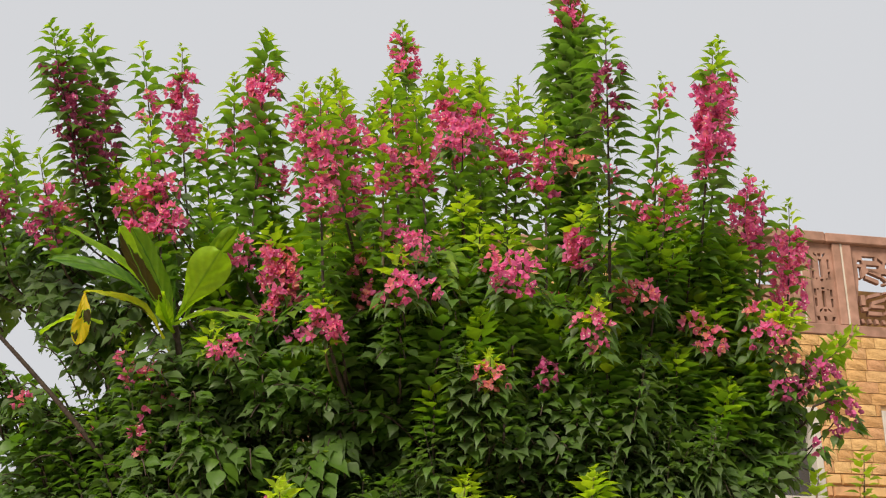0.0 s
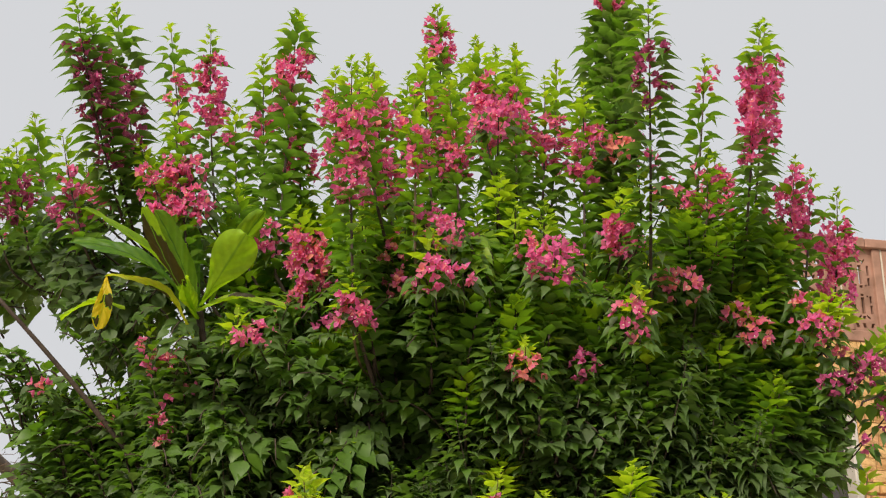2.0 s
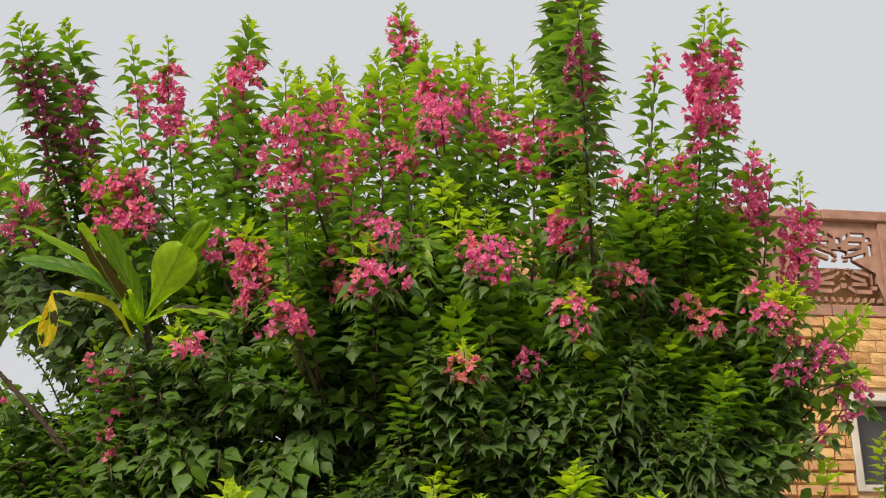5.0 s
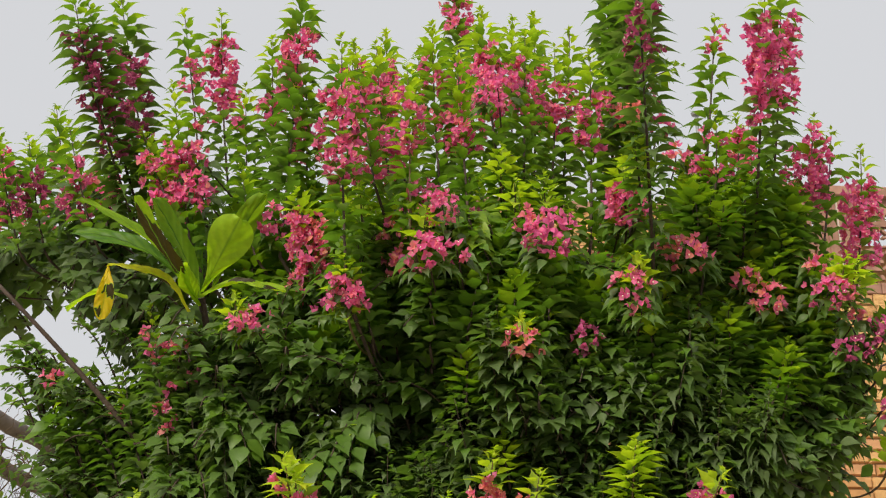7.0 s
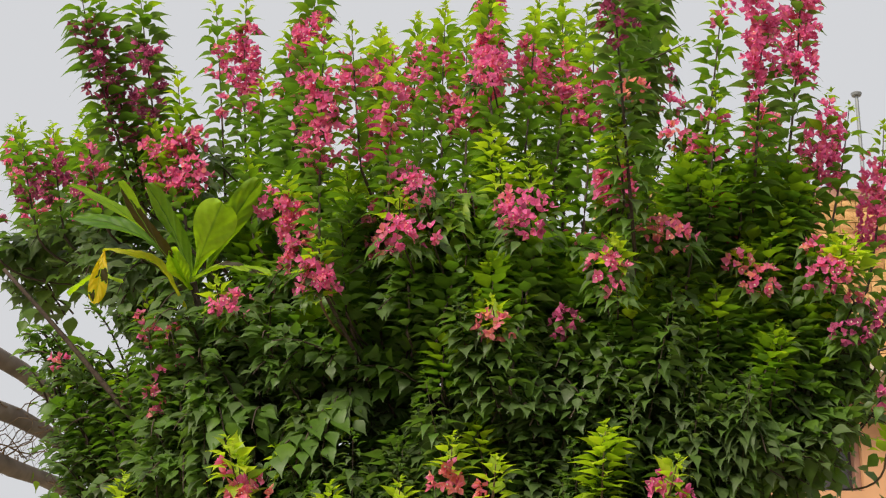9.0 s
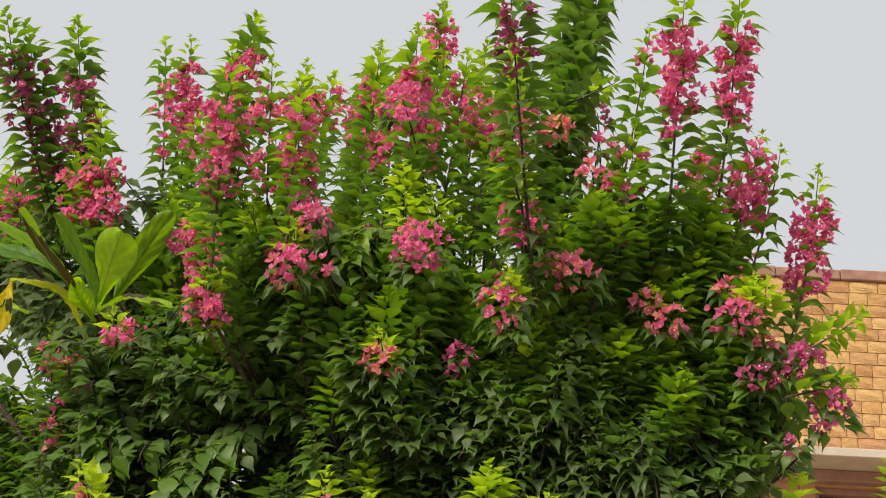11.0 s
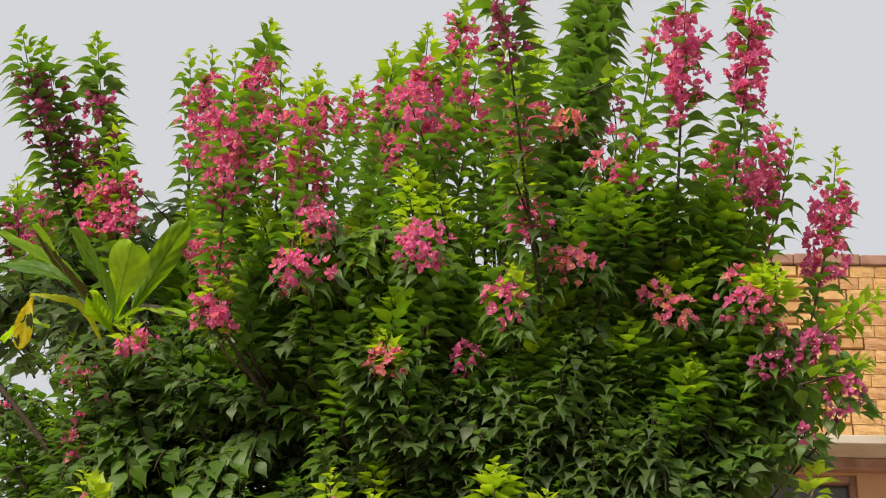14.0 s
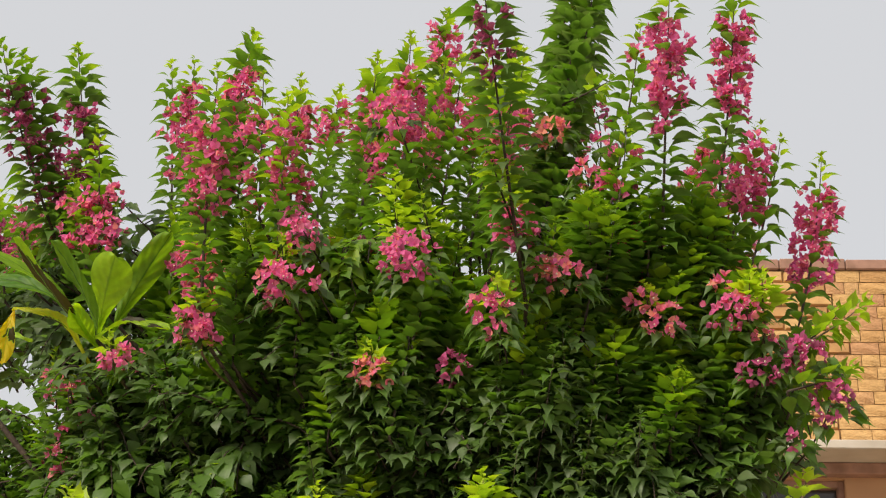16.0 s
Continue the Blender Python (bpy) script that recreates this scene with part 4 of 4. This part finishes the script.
wall_part("beam", [((LEFT, FACE - 0.1, LEDGE_Z - 0.16), (CORNER - 0.004, FACE + 0.3, LEDGE_Z - 0.004))], RED_STONE, "red sandstone beam under the slab", 0.01)
low = []
last = LEFT
GAPS = [(3.7, 4.93), (5.6, 6.9)]
for a, b in GAPS:
    low.append(((last, FACE + 0.1, -0.05), (a, FACE + 0.45, LEDGE_Z)))
    low.append(((a, FACE + 0.1, 7.27), (b, FACE + 0.45, LEDGE_Z)))
    low.append(((a, FACE + 0.1, -0.05), (b, FACE + 0.45, 6.0)))
    last = b
low.append(((last, FACE + 0.1, -0.05), (CORNER + 0.2, FACE + 0.45, LEDGE_Z)))
for piece in low:
    wall_part("lower_wall", [piece], PLASTER, "pink plastered lower wall")
for a, b in GAPS:
    wall_part("pane", [((a, FACE + 0.36, 6.0), (b, FACE + 0.40, 7.27))], GLASS, "dark recessed window pane")
    wall_part("window_frame", [((a, FACE + 0.2, 6.0), (a + 0.08, FACE + 0.36, 7.27)), ((b - 0.08, FACE + 0.2, 6.0), (b, FACE + 0.36, 7.27)), ((a + 0.08, FACE + 0.2, 7.18), (b - 0.08, FACE + 0.36, 7.27))], RED_STONE, "", 0.008)
# Projecting bay
BW = [(9.43, 10.45), (11.5, 12.6), (13.6, 14.7)]
W0, W1 = 6.2, 7.62
bay = []
last = CORNER
for a, b in BW:
    bay.append(((last, BAY + 0.03, -0.05), (a, BAY + 0.4, RAIL_LOW)))
    bay.append(((a, BAY + 0.03, W1), (b, BAY + 0.4, RAIL_LOW)))
    bay.append(((a, BAY + 0.03, -0.05), (b, BAY + 0.4, W0)))
    last = b
bay.append(((last, BAY + 0.03, -0.05), (26, BAY + 0.4, RAIL_LOW)))
for piece in bay:
    wall_part("wall", [piece], MORTAR, "stone-faced bay wall")
# Return wall of the bay, with its window
V0, V1, S0, S1 = 20.02, 20.78, 8.22, 9.72
wall_part("return_wall", [((CORNER + 0.03, BAY + 0.4, -0.05), (CORNER + 0.4, FACE + 0.03, S0)), ((CORNER + 0.03, V1, S0), (CORNER + 0.4, FACE + 0.03, S1)), ((CORNER + 0.03, BAY + 0.4, S1), (CORNER + 0.4, FACE + 0.03, 9.95))], MORTAR, "stone-faced return wall")
wall_part("window_frame", [((CORNER - 0.05, V1 - 0.12, S0), (CORNER + 0.2, V1, S1)), ((CORNER - 0.05, V0, S1 - 0.12), (CORNER + 0.2, V1 - 0.12, S1)), ((CORNER - 0.05, V0, S0), (CORNER + 0.2, V1 - 0.12, S0 + 0.1)), ((CORNER - 0.02, V1 - 0.26, S0 + 0.1), (CORNER + 0.2, V1 - 0.15, S1 - 0.12))], RED_STONE, "stepped red sandstone frame", 0.012)
wall_part("pierced_screen", [((CORNER + 0.04, V0 + 0.03 + 0.12 * i, S0 + 0.1), (CORNER + 0.1, V0 + 0.1 + 0.12 * i, S1 - 0.12)) for i in range(4)], RED_STONE)
for a, b in BW:
    wall_part("pane", [((a + 0.11, BAY + 0.24, W0 + 0.1), (b - 0.11, BAY + 0.27, W1 - 0.12))], GLASS, "dark window pane")
    wall_part("window_frame", [((a, BAY - 0.03, W0), (a + 0.11, BAY + 0.3, W1)), ((b - 0.11, BAY - 0.03, W0), (b, BAY + 0.3, W1)), ((a + 0.11, BAY - 0.03, W1 - 0.12), (b - 0.11, BAY + 0.3, W1)), ((a + 0.11, BAY - 0.03, W0), (b - 0.11, BAY + 0.3, W0 + 0.1)), ((a + 0.16, BAY + 0.16, W0 + 0.1), (a + 0.21, BAY + 0.23, W1 - 0.12))], FRAME_GREY, "pale window frame", 0.01)
# Carved parapet of the bay: rail, screens between piers, coping, low inner wall
for i in range(12):
    a = CORNER - 0.05 + i * 1.51
    wall_part("coping", [((a + 0.004, BAY - 0.06, EAVE), (a + 1.506, BAY + 0.2, TOP + 0.01 * (i % 2)))], RED_STONE, "red sandstone coping", 0.015)
    wall_part("parapet_rail", [((a + 0.004, BAY - 0.025 - 0.008 * (i % 2), RAIL_LOW), (a + 1.506, BAY + 0.16, RAIL_TOP))], RED_STONE, "", 0.012)
wall_part("inner_wall", [((CORNER + 0.5, BAY + 0.62, RAIL_LOW), (26, BAY + 0.8, 9.74))], STONE, "low yellow stone wall behind the screen")


def slab(outer, holes, y0, y1):
    """A stone plate with holes cut through it."""
    loops = [outer] + holes
    pts = [q for loop in loops for q in loop]
    tris = tessellate_polygon([[Vector((q[0], q[1], 0)) for q in loop] for loop in loops])
    n = len(pts)
    vs = [(q[0], y0, q[1]) for q in pts] + [(q[0], y1, q[1]) for q in pts]
    fs = [tuple(t) for t in tris] + [tuple(n + i for i in reversed(t)) for t in tris]
    k = 0
    for loop in loops:
        m = len(loop)
        for i in range(m):
            j = (i + 1) % m
            fs.append((k + i, k + j, n + k + j, n + k + i))
        k += m
    me = bpy.data.meshes.new("pierced_screen")
    me.from_pydata(vs, [], fs)
    bm = bmesh.new()
    bm.from_mesh(me)
    bpy.data.meshes.remove(me)
    bmesh.ops.recalc_face_normals(bm, faces=bm.faces)
    return bm


def block(u0, u1, v0, v1, rise=0.0, taper=0.0):
    """Four corners of a slanted slot; rise lifts its right end."""
    return [(u0, v0), (u1, v0 + rise), (u1 - taper, v1 + rise), (u0 + taper, v1)]


MID = 9.58


def screen(centre, wide, half):
    """One pierced panel; its openings mirror about the middle, upper and lower field alike."""
    z0, z1 = RAIL_TOP + 0.004, EAVE - 0.004
    if wide:
        one = [block(0.20, 0.43, 0.43, 0.50), block(0.07, 0.165, 0.36, 0.42, 0.07), block(0.15, 0.37, 0.30, 0.36), block(0.42, 0.53, 0.36, 0.43, 0, 0.02), block(0.46, 0.53, 0.13, 0.32),
               block(0.13, 0.35, 0.16, 0.225, 0.08), block(0.19, 0.41, 0.055, 0.115, 0.075), block(0.05, 0.115, 0.10, 0.145, 0.05), block(0.06, 0.12, 0.045, 0.075, 0.0)]
        mid = [block(-0.05, 0.05, 0.32, 0.41, 0, 0.015), block(-0.03, 0.03, 0.22, 0.26)]
    else:
        one = [block(0.115, 0.155, 0.24, 0.40), block(0.115, 0.155, 0.07, 0.20), block(0.045, 0.10, 0.42, 0.46, 0.05), block(0.07, 0.10, 0.06, 0.09)]
        mid = [block(-0.028, 0.028, 0.10, 0.40), block(-0.025, 0.025, 0.44, 0.49), block(-0.025, 0.025, 0.035, 0.075)]
    holes = []
    for up in (1, -1):
        k = 1.0 if up > 0 else 0.86
        for h in one:
            for side in (1, -1):
                holes.append([(centre + side * u, MID + up * (v * k + 0.015)) for u, v in h])
        for h in mid:
            holes.append([(centre + u, MID + up * (v * k + 0.015)) for u, v in h])
    n = int(half * 2 / 0.12)
    for i in range(n):
        u = -half + 0.06 + (2 * half - 0.12) * (i + 0.5) / n
        lean = 0.02 if u < 0 else -0.02
        holes.append([(centre + u - 0.025, 9.0), (centre + u + 0.025, 9.0), (centre + u + 0.025 - lean, 9.07), (centre + u - 0.025 - lean, 9.07)])
    bm = slab([(centre - half, z0), (centre + half, z0), (centre + half, z1), (centre - half, z1)], holes, BAY + 0.04, BAY + 0.12)
    part("pierced_screen", bm, RED_STONE, building, "carved openwork red sandstone screen")


# Piers in pairs; a pale strip paints light through the joint between them
edge = [8.13, 8.85, 10.45, 11.17, 12.77, 13.49, 15.09, 15.81, 17.41]
for i in range(len(edge) - 1):
    a, b = edge[i], edge[i + 1]
    wide = b - a > 1
    p = 0.17 if wide else 0.15
    screen((a + b) / 2, wide, (b - a) / 2 - p + 0.02)
    for lo, hi in ((a + 0.016, a + p), (b - p, b - 0.016)):
        wall_part("pier", [((lo, BAY - 0.02, RAIL_TOP), (hi, BAY + 0.15, EAVE))], RED_STONE, "", 0.012)
    wall_part("joint", [((b - 0.014, BAY - 0.012, RAIL_TOP), (b + 0.014, BAY + 0.1, EAVE))], LEDGE, "pale strip for light through the joint")
wall_part("pier", [((CORNER, BAY - 0.03, RAIL_TOP), (8.13, BAY + 0.4, EAVE))], RED_STONE, "", 0.012)
wall_part("parapet_wall", [((17.42, BAY + 0.03, RAIL_TOP), (26, BAY + 0.4, EAVE))], RED_STONE)
wall_part("roof", [((LEFT, FACE + 0.5, 8.9), (26, FACE + 9, 9.0))], LEDGE, "flat grey roof slab")
wall_part("side_wall", [((LEFT, FACE + 0.5, -0.05), (LEFT + 0.35, FACE + 8.6, 8.9))], PLASTER)
wall_part("back_wall", [((LEFT, FACE + 8.6, -0.05), (26, FACE + 9, 8.9))], PLASTER)

# Rooftop pole
pole = new("roof_pole")
pole.matrix_world = building.matrix_world @ Matrix.Translation((7.31, FACE + 0.25, TOP))
tagged(pole, "thin grey steel pole with a flat cap on the roof edge", "pole")
bm = bmesh.new()
bmesh.ops.create_cone(bm, cap_ends=True, segments=10, radius1=0.03, radius2=0.026, depth=1.65, matrix=Matrix.Translation((0, 0, 0.82)))
part("shaft", bm, STEEL, pole, smooth=False)
bm = bmesh.new()
bmesh.ops.create_cone(bm, cap_ends=True, segments=14, radius1=0.07, radius2=0.085, depth=0.04, matrix=Matrix.Translation((0, 0, 1.66)))
part("cap", bm, STEEL, pole)

# Facing blocks, course by course
blocks = []
for seed in range(6):
    bm = bmesh.new()
    box(bm, (0, -0.05, 0), (1, 0.03, 1))
    bmesh.ops.subdivide_edges(bm, edges=[e for e in bm.edges if abs((e.verts[0].co - e.verts[1].co).y) < 0.01], cuts=1, use_grid_fill=True)
    for q in bm.verts:
        if q.co.y < 0:
            inner = 0.1 < q.co.x < 0.9 and 0.1 < q.co.z < 0.9
            q.co.y = -0.03 - rng.uniform(0.0, 0.025) if inner else rng.uniform(-0.02, -0.006)
    me = bpy.data.meshes.new("stone_block")
    bm.to_mesh(me)
    bm.free()
    me.materials.append(STONE)
    blocks.append(me)


def course(x0, x1, z, high, face):
    x = x0 - rng.uniform(0, 0.3)
    while x < x1:
        w = rng.uniform(0.2, 0.46)
        a, b = max(x, x0), min(x + w, x1)
        x += w
        if b - a < 0.05:
            continue
        yield a + 0.005, b - a - 0.01, z + 0.005, high - 0.01, face


H = 0.175
count, rest = 0, []
for face, x0, x1, z0, z1 in ((FACE, LEFT + 0.03, CORNER - 0.03, LEDGE_Z + 0.124, EAVE - 0.004), (BAY, CORNER, 14.0, 5.6, RAIL_LOW - 0.004)):
    rows_n = round((z1 - z0) / H)
    tall = (z1 - z0) / rows_n
    for r in range(rows_n):
        z = z0 + r * tall
        spans = [(x0, x1)]
        if face == BAY and z < W1 and z + tall > W0:
            stops = [x0] + [q for w in BW if w[1] < x1 + 1 for q in w] + [x1]
            spans = [(stops[i], stops[i + 1]) for i in range(0, len(stops) - 1, 2) if stops[i + 1] > stops[i]]
        for lo, hi in spans:
            for a, w, zz, hh, fc in course(lo, hi, z, tall, face):
                near = (face == FACE and a > 4.7) or (face == BAY and 9.0 < a < 12.0 and zz > 6.6)
                if near and count < 300:
                    ob = new("stone_block", blocks[rng.randrange(6)])
                    ob.parent = building
                    ob.matrix_local = Matrix.Translation((a, fc, zz)) @ Matrix.Diagonal((w, 1, hh, 1))
                    count += 1
                else:
                    rest.append((a, fc, zz, w, hh))
vs, fs = [], []


def facing(place, w, hh):
    n = len(vs)
    d = rng.uniform(0.02, 0.05)
    for q in ((0, 0.03, 0), (w, 0.03, 0), (w, 0.03, hh), (0, 0.03, hh), (0.02, -d, 0.02), (w - 0.02, -d, 0.02), (w - 0.02, -d, hh - 0.02), (0.02, -d, hh - 0.02)):
        vs.append(tuple(place @ Vector(q)))
    fs.extend(tuple(n + i for i in q) for q in ((0, 1, 5, 4), (1, 2, 6, 5), (2, 3, 7, 6), (3, 0, 4, 7), (4, 5, 6, 7)))


for a, fc, zz, w, hh in rest:
    facing(Matrix.Translation((a, fc, zz)), w, hh)
for r in range(14):
    z = LEDGE_Z + 0.13 + r * 0.167
    y = FACE - 0.03
    stop = V1 if z < S1 and z + 0.167 > S0 else BAY + 0.03
    while y - stop > 0.06:
        w = min(rng.uniform(0.2, 0.45), y - stop)
        facing(Matrix.Translation((CORNER, y, z)) @ Matrix.Rotation(radians(-90), 4, "Z"), w - 0.01, 0.157)
        y -= w
ob = mesh_object("stone_facing", vs, fs, STONE, building, "rock-faced sandstone blocks")
tagged(ob, kind="stuff")
